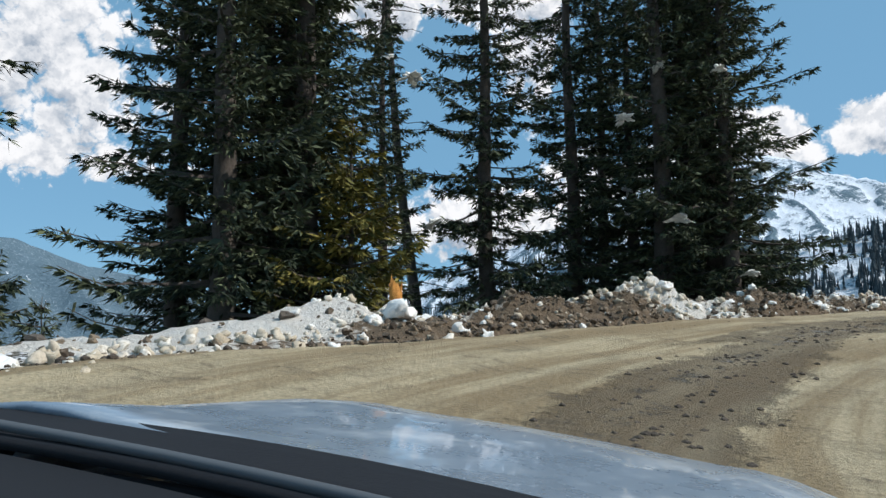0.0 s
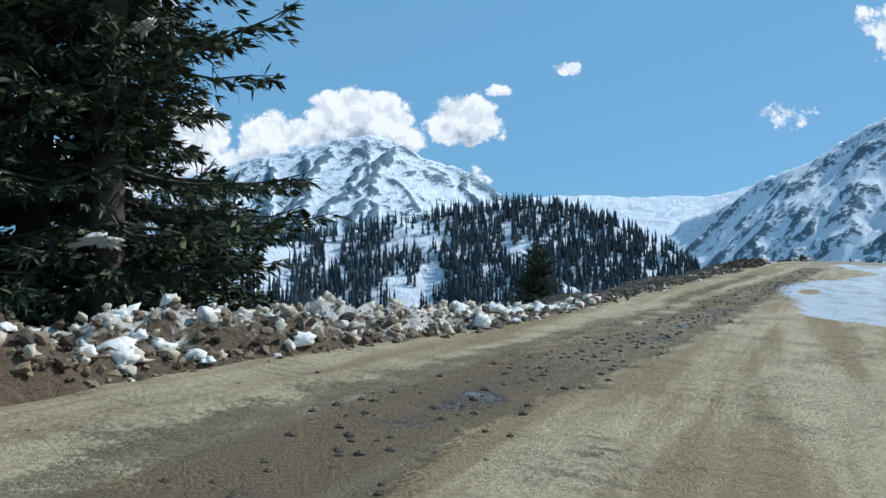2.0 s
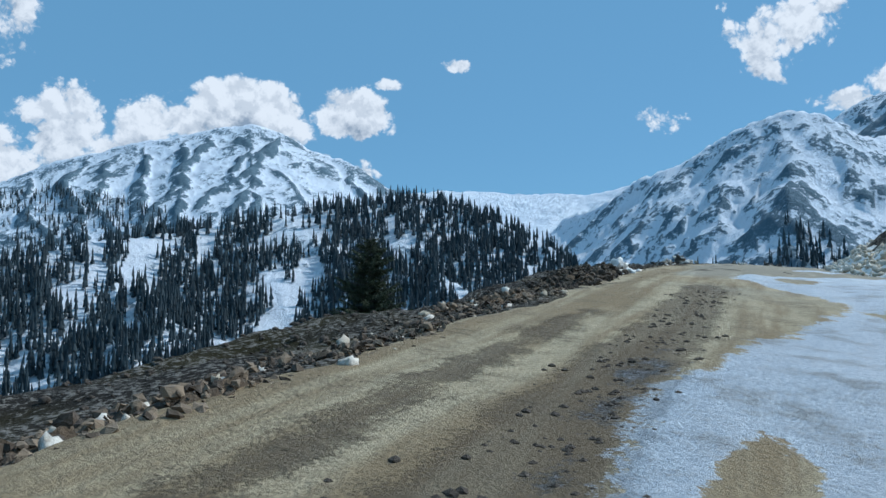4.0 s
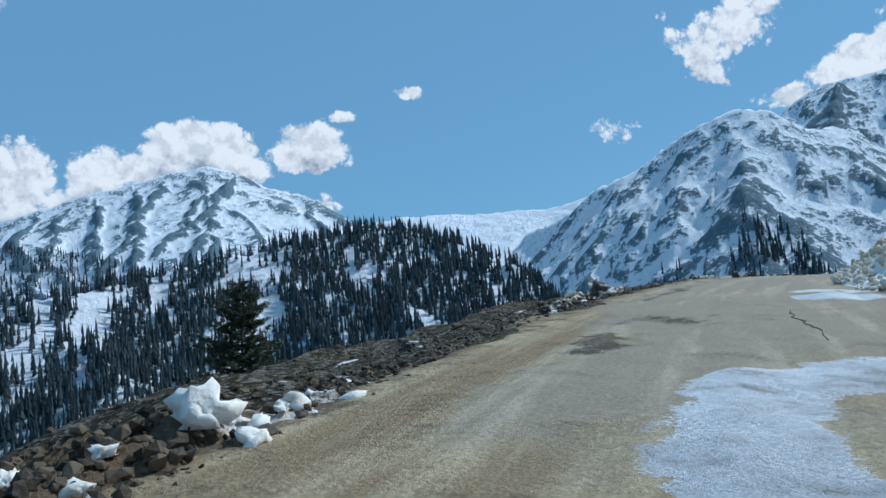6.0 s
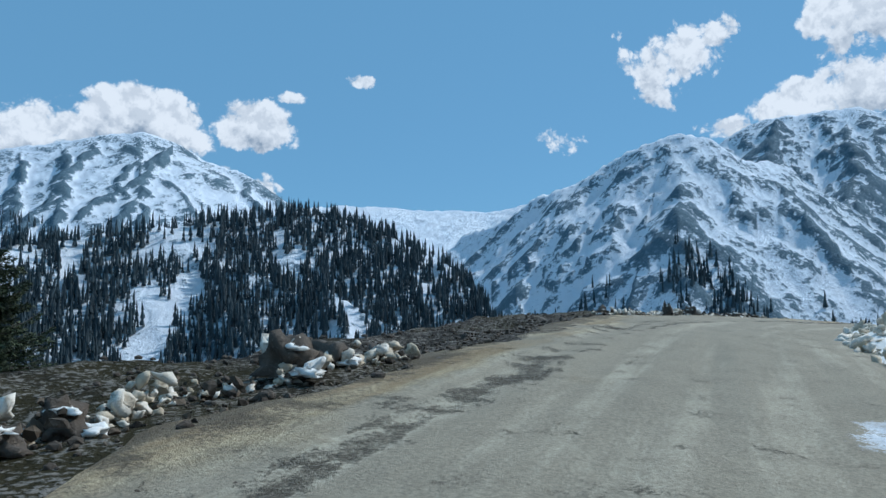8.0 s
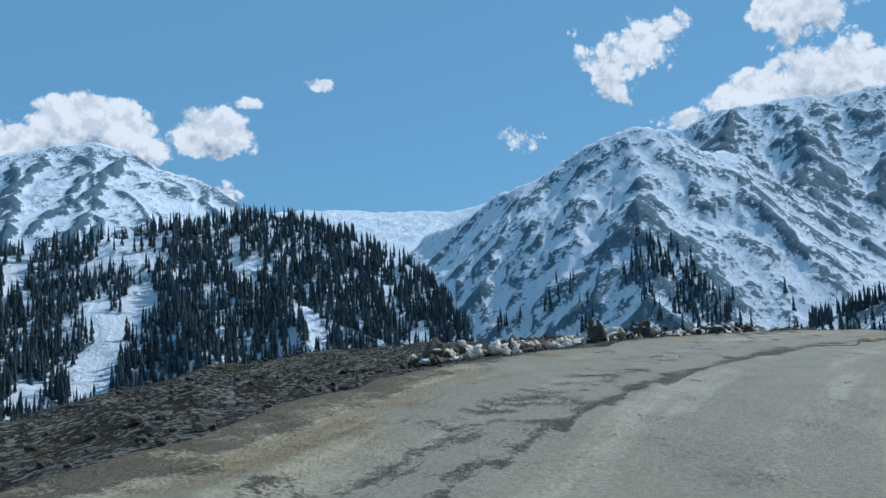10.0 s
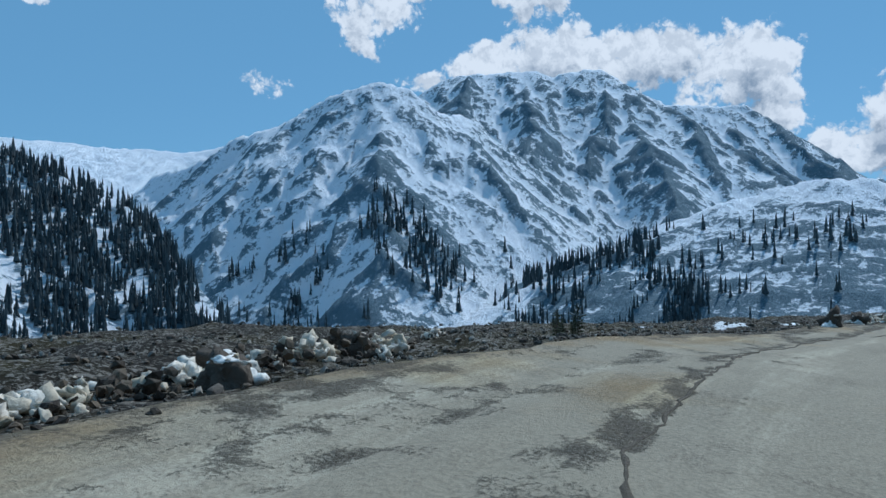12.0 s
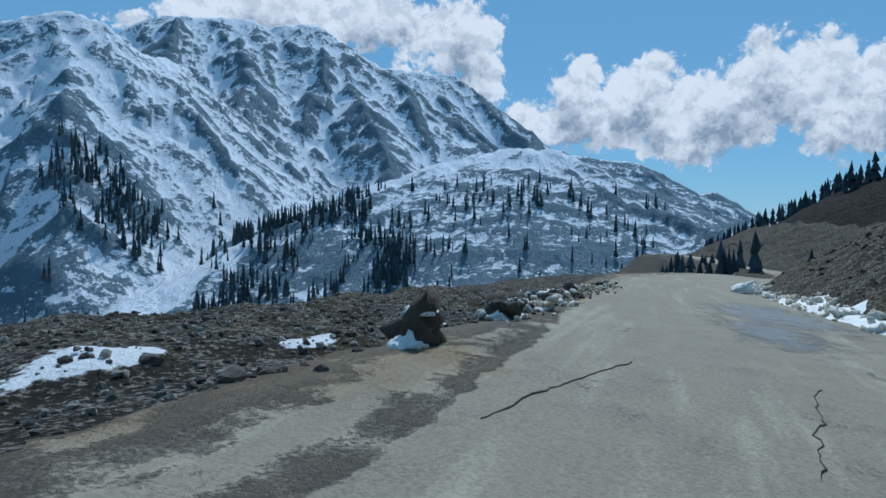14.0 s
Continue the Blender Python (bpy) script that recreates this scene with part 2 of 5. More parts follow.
    icy = smooth(tree, math_node(tree, "ADD", attribute(tree, "ice"), math_node(tree, "MULTIPLY", math_node(tree, "SUBTRACT", math_node(tree, "ADD", clod, math_node(tree, "MULTIPLY", grit, 0.4)), 0.7), 1.5)), 0.38, 0.46)
    slush = mix(tree, smooth(tree, grit, 0.35, 0.65), (0.42, 0.47, 0.52), (0.74, 0.77, 0.80))
    slush = mix(tree, smooth(tree, math_node(tree, "ADD", clod, math_node(tree, "MULTIPLY", grit, 0.5)), 0.72, 0.95), slush, (0.34, 0.33, 0.31))
    base = mix(tree, icy, base, slush)
    tree.links.new(base, shader.inputs["Base Color"])
    gloss = math_node(tree, "SUBTRACT", math_node(tree, "SUBTRACT", 0.92, math_node(tree, "MULTIPLY", wet, 0.62)), math_node(tree, "MULTIPLY", icy, 0.55), None, True)
    tree.links.new(gloss, shader.inputs["Roughness"])
    rough = math_node(tree, "ADD", math_node(tree, "MULTIPLY", clod, 2.0), math_node(tree, "MULTIPLY", grit, math_node(tree, "ADD", 1.0, math_node(tree, "MULTIPLY", churn, 1.5))))
    rough = math_node(tree, "MULTIPLY", rough, math_node(tree, "SUBTRACT", 1.0, math_node(tree, "MULTIPLY", wet, 0.8)))
    rough = math_node(tree, "MULTIPLY", rough, math_node(tree, "ADD", 0.35, math_node(tree, "MULTIPLY", math_node(tree, "MAXIMUM", muddy, rough_patch), 0.65)))
    bump(tree, shader, rough, 0.8, 0.06)
    return mat


def snow_material(name="old_snow", dirt=0.5):
    mat, tree, shader = material(name, 0.7)
    p = position(tree)
    grit, clod = noise_of(tree, p, 9, 6, 0.7), noise_of(tree, p, 1.7, 5, 0.6)
    soil = smooth(tree, math_node(tree, "ADD", math_node(tree, "MULTIPLY", grit, 0.7), clod), 1.05 - 0.22 * dirt, 1.35 - 0.22 * dirt)
    tree.links.new(mix(tree, soil, (0.86, 0.84, 0.79), (0.44, 0.35, 0.23)), shader.inputs["Base Color"])
    shader.inputs["Subsurface Weight"].default_value = 0.0
    bump(tree, shader, math_node(tree, "ADD", grit, clod), 0.5, 0.06)
    return mat


def rock_material():
    mat, tree, shader = material("earthy_rock", 0.92)
    p = position(tree)
    grit, clod = noise_of(tree, p, 22, 5, 0.7), noise_of(tree, p, 4, 5, 0.6)
    base = mix(tree, clod, (0.030, 0.024, 0.019), (0.14, 0.108, 0.08))
    vary = N(tree, "ShaderNodeObjectInfo").outputs["Random"]
    base = mix(tree, math_node(tree, "MULTIPLY", vary, 0.4), base, (0.20, 0.18, 0.155))
    tree.links.new(mix(tree, smooth(tree, grit, 0.55, 0.75), base, (0.24, 0.20, 0.16)), shader.inputs["Base Color"])
    bump(tree, shader, math_node(tree, "ADD", grit, clod), 0.7, 0.04)
    return mat


def needle_material(name, dark, light, shift=0.5):
    mat, tree, shader = material(name, 0.75)
    p = position(tree)
    clod = noise_of(tree, p, 1.3, 3)
    vary = N(tree, "ShaderNodeNewGeometry").outputs["Random Per Island"]
    mixer = math_node(tree, "ADD", math_node(tree, "MULTIPLY", vary, 0.6), math_node(tree, "MULTIPLY", clod, 0.6))
    tree.links.new(mix(tree, smooth(tree, mixer, 0.25, 1.0), dark, light), shader.inputs["Base Color"])
    return mat


def bark_material():
    mat, tree, shader = material("grey_bark", 0.95)
    p = position(tree)
    grain = noise_of(tree, p, 9, 5, 0.7, 0.8)
    tree.links.new(mix(tree, grain, (0.035, 0.03, 0.026), (0.15, 0.125, 0.105)), shader.inputs["Base Color"])
    bump(tree, shader, grain, 0.8, 0.04)
    return mat


def bank_material():
    """Earth and broken stone with old snow in it."""
    mat, tree, shader = material("earth_and_snow", 0.92)
    p = position(tree)
    grit, clod = noise_of(tree, p, 13, 6, 0.72), noise_of(tree, p, 3.0, 6, 0.65)
    earth = mix(tree, grit, (0.05, 0.035, 0.022), (0.27, 0.195, 0.125))
    snow = mix(tree, clod, (0.86, 0.85, 0.82), (0.62, 0.55, 0.44))
    sum_ = math_node(tree, "ADD", math_node(tree, "ADD", math_node(tree, "MULTIPLY", grit, 0.45), clod), attribute(tree, "snow"))
    tree.links.new(mix(tree, smooth(tree, sum_, 0.90, 1.06), earth, snow), shader.inputs["Base Color"])
    bump(tree, shader, math_node(tree, "ADD", grit, math_node(tree, "MULTIPLY", clod, 1.5)), 0.9, 0.1)
    return mat


def chip_material(name, a, b, c):
    """Broken bits, each of its own tone."""
    mat, tree, shader = material(name, 0.9)
    vary = N(tree, "ShaderNodeNewGeometry").outputs["Random Per Island"]
    grit = noise_of(tree, position(tree), 20, 5, 0.7)
    tone = mix(tree, smooth(tree, vary, 0.1, 0.9), a, b)
    tree.links.new(mix(tree, smooth(tree, grit, 0.45, 0.75), tone, c), shader.inputs["Base Color"])
    bump(tree, shader, grit, 0.6, 0.03)
    return mat


BANK = bank_material()
CRUMB = chip_material("crumbled_snow", (0.80, 0.75, 0.66), (0.56, 0.475, 0.35), (0.50, 0.42, 0.31))
BROWN_CLODS = chip_material("broken_brown_stone", (0.07, 0.05, 0.034), (0.28, 0.21, 0.14), (0.22, 0.18, 0.14))
CLODS = chip_material("broken_stone", (0.03, 0.023, 0.017), (0.15, 0.115, 0.08), (0.13, 0.105, 0.08))
SLABS = chip_material("pale_slabs", (0.05, 0.045, 0.036), (0.34, 0.31, 0.26), (0.26, 0.235, 0.2))
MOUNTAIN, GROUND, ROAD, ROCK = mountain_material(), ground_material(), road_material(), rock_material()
SNOW, DIRTY_SNOW = snow_material("clean_old_snow", 0.1), snow_material("dirty_old_snow", 0.75)
NEEDLES = needle_material("fir_needles", (0.020, 0.032, 0.022), (0.125, 0.145, 0.072))
# Yellow tone is sunlight on the firs, painted into the needle colour.
GOLDEN = needle_material("sun_painted_fir_needles", (0.07, 0.075, 0.018), (0.28, 0.23, 0.05))
# Far needles are bluer than the near firs': haze put into their colour.
FAR_NEEDLES = needle_material("haze_blue_forest_needles", (0.022, 0.036, 0.044), (0.050, 0.074, 0.084))
BARK = bark_material()

# ---- ground shapes ----


def lattice(seed, size=256):
    return np.random.RandomState(seed).rand(size, size)


GRIDS = [lattice(s) for s in range(6)]


def value_noise(x, y, k=0):
    grid = GRIDS[k % 6]
    n = grid.shape[0]
    xi, yi = np.floor(x).astype(int), np.floor(y).astype(int)
    u, v = x - xi, y - yi
    u, v = u * u * (3 - 2 * u), v * v * (3 - 2 * v)
    a, b = grid[xi % n, yi % n], grid[(xi + 1) % n, yi % n]
    c, d = grid[xi % n, (yi + 1) % n], grid[(xi + 1) % n, (yi + 1) % n]
    return (a + (b - a) * u) * (1 - v) + (c + (d - c) * u) * v


def fbm(x, y, octaves=5, gain=0.5, k=0):
    total, power = 0.0, 1.0
    for o in range(octaves):
        total = total + power * (value_noise(x + 17.3 * o, y - 9.1 * o, k + o) - 0.5)
        x, y, power = x * 2.03, y * 2.03, power * gain
    return total


def ridged(x, y, octaves=5, gain=0.5, k=0):
    total, power = 0.0, 1.0
    for o in range(octaves):
        total = total + power * (1 - np.abs(2 * value_noise(x + 31.7 * o, y + 5.3 * o, k + o) - 1))
        x, y, power = x * 2.1, y * 2.1, power * gain
    return total


# the line along which the road runs: x, y and the height of its surface
LINE = [(-22.0, -26.0, -2.6), (-15.0, -19.0, -1.8), (-7.5, -10.0, -1.0), (0.0, 0.0, -0.02), (3.19, 6.21, 0.54), (7.81, 11.44, 1.03), (13.28, 15.8, 1.46), (18.99, 19.86, 1.93),
        (25.65, 24.28, 2.57), (32.6, 28.24, 3.26), (39.58, 32.13, 3.92), (46.53, 36.07, 4.4), (53.64, 39.74, 4.79), (60.89, 43.11, 5.16),
        (68.31, 46.08, 5.44), (74.15, 47.42, 5.5), (80.14, 47.59, 5.43), (86.08, 46.78, 5.25), (91.89, 45.31, 4.85), (108.0, 40.6, 4.1),
        (125.0, 36.0, 3.2), (142.0, 29.5, 2.2), (158.0, 19.0, 1.0), (174.0, 9.0, -0.6), (190.0, 0.5, -1.6), (206.0, -5.0, -2.1), (226.0, -8.5, -2.6), (248.0, -10.0, -2.9), (284.0, -12.0, -3.0), (318.0, -14.0, -8.0),
        (400.0, -14.0, -40.0), (520.0, -10.0, -85.0)]


def spline(points, step=0.4):
    pts = np.array(points, float)
    ext = np.vstack([2 * pts[0] - pts[1], pts, 2 * pts[-1] - pts[-2]])
    out = []
    for i in range(1, len(ext) - 2):
        a, b, c, d = ext[i - 1:i + 3]
        for u in np.linspace(0, 1, 30, endpoint=False):
            out.append(0.5 * (2 * b + (c - a) * u + (2 * a - 5 * b + 4 * c - d) * u * u + (3 * b - a - 3 * c + d) * u ** 3))
    out = np.array(out + [pts[-1]])
    run = np.concatenate([[0], np.cumsum(np.linalg.norm(np.diff(out[:, :2], axis=0), axis=1))])
    even = np.arange(0, run[-1], step)
    return even, np.stack([np.interp(even, run, out[:, k]) for k in range(3)], 1)


WAY_S, WAY = spline(LINE)
WAY_S = WAY_S - WAY_S[np.linalg.norm(WAY[:, :2], axis=1).argmin()]      # 0 where the drive begins
WAY_T = np.gradient(WAY[:, :2], axis=0)
WAY_T /= np.linalg.norm(WAY_T, axis=1)[:, None]
WAY_L = np.stack([-WAY_T[:, 1], WAY_T[:, 0]], 1)


def at_way(s, d):
    """The place d metres to the left of the road's line, s metres along it."""
    x = np.interp(s, WAY_S, WAY[:, 0]) + d * np.interp(s, WAY_S, WAY_L[:, 0])
    y = np.interp(s, WAY_S, WAY[:, 1]) + d * np.interp(s, WAY_S, WAY_L[:, 1])
    return x, y


LEFT_EDGE = ([-40, 0, 8, 14, 20, 27, 34, 60, 75, 90, 105, 125, 150, 240], [6.5, 6.0, 5.2, 4.4, 4.6, 3.6, 3.1, 3.1, 3.3, 4.0, 3.3, 2.4, 3.4, 3.4])
RIGHT_EDGE = ([-40, 0, 30, 50, 62, 70, 76, 86, 96, 108, 124, 130, 150, 240], [9.0, 9.0, 9.0, 7.0, 4.6, 3.4, 2.7, 2.7, 4.2, 5.0, 4.2, 4.1, 3.9, 3.6])
SHOULDER = ([-40, 30, 40, 75, 88, 96, 106, 125, 150, 240], [2.5, 2.2, 3.0, 3.6, 5.5, 8.0, 11.0, 7.0, 5.0, 5.0])
HILL = ([-40, 40, 56, 64, 98, 112, 240], [0.12, 0.15, 0.4, 1.0, 0.95, 0.66, 0.45])


def near_height(s, d, detail=True):
    """Height of the road, its shoulders, the bank above it and the slope below it."""
    left, right = np.interp(s, *LEFT_EDGE), np.interp(s, *RIGHT_EDGE)
    wide, hill = np.interp(s, *SHOULDER), np.interp(s, *HILL)
    x, y = at_way(s, d)
    z = np.interp(s, WAY_S, WAY[:, 2]) + np.interp(s, [0, 14, 24, 85, 95, 105, 114], [0.12, 0.11, 0.07, 0.07, 0.085, 0.085, 0.07]) * np.clip(d, 0, left) + 0.09 * np.clip(d, -4, 0) + 0.02 * np.clip(d + 4, -20, 0)
    over = np.clip(d - left, 0, None)
    beyond = np.clip(over - wide, 0, None)
    z = z - np.interp(s, [0, 12, 26, 50, 57, 70, 80, 91, 112, 125, 138], [0.0, 0.0, 0.10, 0.10, 0.01, 0.02, 0.06, 0.035, 0.04, 0.06, 0.10]) * np.minimum(over, wide) - 0.62 * beyond - 0.25 * np.minimum(beyond, 3)
    up = np.clip(-d - right, 0, None)
    z = z + hill * np.maximum(up - 0.6, 0) + 0.3 * np.minimum(up, 1.0) * (hill > 0.3)
    if detail:
        off = np.clip(np.maximum(over, up) / 1.5, 0, 1)
        z = z + off * (0.35 * fbm(x * 0.45, y * 0.45, 5, 0.55, 1) + np.minimum(up, 6) * 0.22 * fbm(x * 0.3, y * 0.3, 5, 0.55, 3))
        z = z + (1 - off) * (0.05 * fbm(x * 0.5, y * 0.5, 4, 0.5, 2) + 0.05 * fbm(s * 0.12, d * 2.3, 3, 0.5, 4))
    return z


def sheet(name, xs, ys, zs, mat, flags, label, category, kind="structure", wrap=False, uv=None):
    """A grid of points as one smooth mesh, with named values on its points."""
    rows, cols = xs.shape
    co = np.stack([xs, ys, zs], -1).reshape(-1, 3)
    i, j = np.meshgrid(np.arange(rows - 1), np.arange(cols if wrap else cols - 1), indexing="ij")
    k = (j + 1) % cols
    quads = np.stack([i * cols + j, i * cols + k, (i + 1) * cols + k, (i + 1) * cols + j], -1).reshape(-1, 4)
    me = bpy.data.meshes.new(name)
    me.vertices.add(len(co))
    me.vertices.foreach_set("co", co.astype(np.float32).ravel())
    me.loops.add(quads.size)
    me.loops.foreach_set("vertex_index", quads.astype(np.int32).ravel())
    me.polygons.add(len(quads))
    me.polygons.foreach_set("loop_start", np.arange(0, quads.size, 4, dtype=np.int32))
    me.polygons.foreach_set("use_smooth", np.ones(len(quads), bool))
    me.update(calc_edges=True)
    for key, values in flags.items():
        me.attributes.new(key, "FLOAT", "POINT").data.foreach_set("value", values.astype(np.float32).ravel())
    if uv is not None:
        layer = me.uv_layers.new(name="way")
        layer.data.foreach_set("uv", uv.reshape(-1, 2)[quads.ravel()].astype(np.float32).ravel())
    me.materials.append(mat)
    return tagged(new(name, me), label, category, kind=kind)


RUT = [(2, 1.0, 0.9), (9, 1.3, 0.9), (14, 2.0, 0.8), (20, 2.2, 0.75), (27, 1.5, 0.7), (34, 1.0, 0.7), (42, 0.8, 0.6), (50, 0.8, 0.5)]     # s, d and half width of the churned strip


def bump_at(s, d, places):
    """Soft spots (s, d, length, width) along the road, 0 to 1."""
    out = np.zeros_like(s)
    for ps, pd, ls, ld in places:
        out = np.maximum(out, 1 - np.sqrt(((s - ps) / ls) ** 2 + ((d - pd) / ld) ** 2))
    return np.clip(out, 0, 1)


def left_of(s):
    return np.interp(s, *LEFT_EDGE)


def build_near():
    s = np.concatenate([np.arange(-30, 150, 0.35), np.arange(150, WAY_S[-1] - 60, 1.2)])
    d = np.concatenate([-5 - np.geomspace(0.3, 19, 40)[::-1], np.linspace(-5, 6, 60), 6 + np.geomspace(0.25, 22, 42)])
    S, D = np.meshgrid(s, d, indexing="ij")
    x, y = at_way(S, D)
    z = near_height(S, D)
    left, right = np.interp(S, *LEFT_EDGE), np.interp(S, *RIGHT_EDGE)
    # carriageway, a few millimetres over the ground sheet
    inner = np.linspace(0, 1, 64)
    s2 = np.concatenate([np.arange(-30, 150, 0.3), np.arange(150, WAY_S[-1] - 60, 1.0)])
    S2, U = np.meshgrid(s2, inner, indexing="ij")
    wob = 0.9 * fbm(S2 * 0.35, S2 * 0 + 3, 4, 0.6, 2)
    D2 = -np.interp(S2, *RIGHT_EDGE) - 0.3 + (np.interp(S2, *LEFT_EDGE) + np.interp(S2, *RIGHT_EDGE) + 0.6) * U
    D2 = D2 + wob * np.where(U > 0.5, (U - 0.5) * 2, 0) ** 3
    x2, y2 = at_way(S2, D2)
    rim = np.clip(np.minimum(U, 1 - U) / 0.03, 0, 1)
    z2 = near_height(S2, D2) + 0.05 * rim - 0.03
    mud = np.interp(S2, [-30, 0, 38, 52, 60, 66], [1, 1, 0.95, 0.6, 0.35, 0.1]) + np.clip((D2 - np.interp(S2, *LEFT_EDGE) + 1.4) / 1.4, 0, 1) * np.interp(S2, [60, 80], [0.7, 0.25])
    mud = mud + 0.28 * np.clip((D2 - np.interp(S2, [60, 80, 97, 112, 122], [3.2, 2.2, 0.95, 1.2, 1.8])) / 0.25 + 0.5, 0, 1) * np.clip((S2 - 62) / 10, 0, 1)

    def band(points):
        line = np.array(points)
        inside = np.clip((S2 - line[0, 0]) / 1.5, 0, 1) * np.clip((line[-1, 0] - S2) / 1.5, 0, 1)
        return inside * (1 - np.abs(D2 - np.interp(S2, line[:, 0], line[:, 1])) / np.interp(S2, line[:, 0], line[:, 2]))

    rut = np.maximum.reduce([np.clip(1.5 * band(RUT), 0, 1), 0.55 * np.clip(1.5 * band([(10, 2.6, 0.3), (20, 3.0, 0.35), (30, 2.2, 0.3), (44, 2.0, 0.3)]), 0, 1)])
    wet = np.maximum.reduce([0.55 * band([(4, 1.2, 0.5), (9, 1.5, 0.5), (14, 2.0, 0.6), (20, 2.1, 0.4), (27, 1.4, 0.4), (34, 0.9, 0.4), (42, 0.6, 0.4)]),
                             bump_at(S2, D2, [(128, -2.4, 8, 3.0), (123, -1.6, 5, 1.6)])])
    edge = np.interp(S2, [29, 31, 34, 37, 39, 44, 47, 50, 53, 56, 58, 61], [-2.0, 0.2, 0.2, 0.9, 0.9, -0.5, -1.2, -0.2, 0.8, 0.6, -1.4, -3.2])
    ice = np.clip((edge - D2) / 0.8, 0, 1) * np.clip((S2 - 29) / 2, 0, 1) * np.clip((63 - S2) / 3, 0, 1)
    ice = np.maximum.reduce([ice, 0.2 * band([(20, 2.2, 0.22), (23.6, 1.95, 0.25), (26.8, 1.4, 0.28), (30, 1.0, 0.3), (32, 0.7, 0.4)]), bump_at(S2, D2, [(68.4, -2.1, 1.6, 1.3), (71.4, -2.3, 1.5, 1.5)]) * 1.6])
    ice = ice - bump_at(S2, D2, [(54, -1.0, 2.6, 0.8), (45.5, -2.2, 2.0, 0.7), (37, -0.2, 1.6, 0.4)]) * 1.4
    seam = np.interp(S2, [60, 70, 80, 93, 97, 102, 108, 113, 118, 124], [1.2, 1.6, 1.6, 0.75, 0.75, 1.25, 1.65, 1.5, 1.7, 2.1])
    past = D2 - seam
    broken = np.where(past > 0, 0.55 * np.exp(-past / 0.8) + 0.16, -0.3) * np.clip((S2 - 60) / 20, 0, 1) + np.clip((D2 - left_of(S2) + 0.8) / 0.9, 0, 1) * np.clip((S2 - 40) / 8, 0, 1) * 0.8
    broken = np.maximum(broken, bump_at(S2, D2, [(62, 0.9, 1.6, 1.2), (58.5, 1.4, 2.0, 0.8)]) * 0.9)
    sheet("road", x2, y2, z2, ROAD, {"mud": mud, "wet": wet, "ice": ice, "broken": broken, "rut": rut}, "worn pale tarmac mountain road with mud and meltwater", "road", uv=np.stack([S2, D2], -1))
    inside = (D < left - 0.4) & (D > -right + 0.4)
    z = np.where(inside, z - 0.12, z)
    up = np.clip(-D - right, 0, None)
    snow = np.where(up > 0, np.interp(S, [40, 60, 66, 92, 104, 240], [0.6, 0.5, 0.42, 0.30, 0.0, -0.1]) - 0.02 * up, 0.0)
    over = np.clip(D - left, 0, None)
    snow = np.where(over > 0, np.interp(S, [-30, 26, 34, 44, 52, 70, 200], [0.5, 0.45, 0.05, 0.25, 0.44, 0.12, 0.02]), snow)
    snow = np.maximum(snow, 0.82 * bump_at(S, D, [(113.2, 4.6, 2.6, 1.3), (115.2, 3.6, 1.6, 0.7), (110.5, 6.0, 1.6, 1.0), (118.5, 3.4, 1.5, 0.6), (106.0, 5.6, 1.4, 0.6), (58.5, 5.0, 1.0, 0.5), (60.5, 4.7, 1.3, 0.4), (63.0, 4.9, 1.2, 0.5), (66.0, 4.6, 1.6, 0.4), (61.5, 5.9, 1.2, 0.4)]))
    sheet("ground", x, y, z, GROUND, {"snow": snow}, "stony ground with thin turf and old snow beside the road", "ground")


RIDGES = {  # crest points, slope to either side, how rocky, spur width and spur depth
    "left": ([(-2466, 702, 278), (-1934, 2009, 373), (-1448, 2515, 345), (-1302, 2710, 278), (-943, 3073, 200)], 0.62, 1.25, 200, 65),
    "north": ([(-682, 3453, 188), (-75, 3477, 270), (335, 3417, 416), (580, 3336, 526), (915, 3213, 652), (1195, 3123, 727), (1329, 3069, 754), (1439, 3020, 724),
               (1525, 2923, 648), (1635, 2806, 592), (1769, 2725, 494), (2015, 2551, 313)], 0.62, 0.78, 105, 24),
    "forest": ([(-52, 723, -1), (111, 787, 30), (211, 812, 59), (293, 842, 74), (411, 852, 99), (515, 844, 118), (581, 825, 131), (629, 778, 121), (663, 724, 101),
                (672, 675, 77), (659, 631, 35), (634, 570, -29), (611, 505, -72)], 0.55, 0.66, 110, 26),
    "col": ([(1694, 2887, 439), (1953, 2472, 454), (2090, 2224, 423), (2233, 1932, 402), (2361, 1775, 443)], 0.38, 0.20, 300, 30),
    "front": ([(1282, 1195, 186), (1295, 1105, 204), (1304, 1017, 244), (1322, 924, 278), (1329, 842, 308), (1354, 761, 345), (1379, 715, 352), (1419, 679, 344),
               (1519, 650, 316), (1700, 640, 330)], 0.88, 0.70, 115, 56),
    "main": ([(2075, 1109, 431), (2191, 985, 525), (2285, 890, 590), (2355, 679, 596), (2371, 618, 576), (2392, 528, 596), (2402, 479, 592), (2470, 375, 534),
              (2530, 299, 486), (2590, 181, 489), (2644, 75, 486), (2694, 20, 453), (2784, -204, 298)], 0.75, 0.76, 135, 72),
    "east": ([(2937, -172, 299), (2966, -380, 252), (2968, -644, 220), (2948, -726, 172), (2919, -827, 104), (2896, -902, 112), (2864, -996, 52), (2806, -1142, -47)], 0.55, 0.95, 150, 50),
    "round": ([(867, 396, -83), (999, 327, -40), (1124, 239, 1), (1240, 134, 69), (1294, 69, 94), (1344, -6, 118), (1342, -53, 123), (1338, -103, 114), (1274, -197, 63),
               (1214, -239, 36), (1096, -291, -23)], 0.38, 1.00, 190, 20),
}
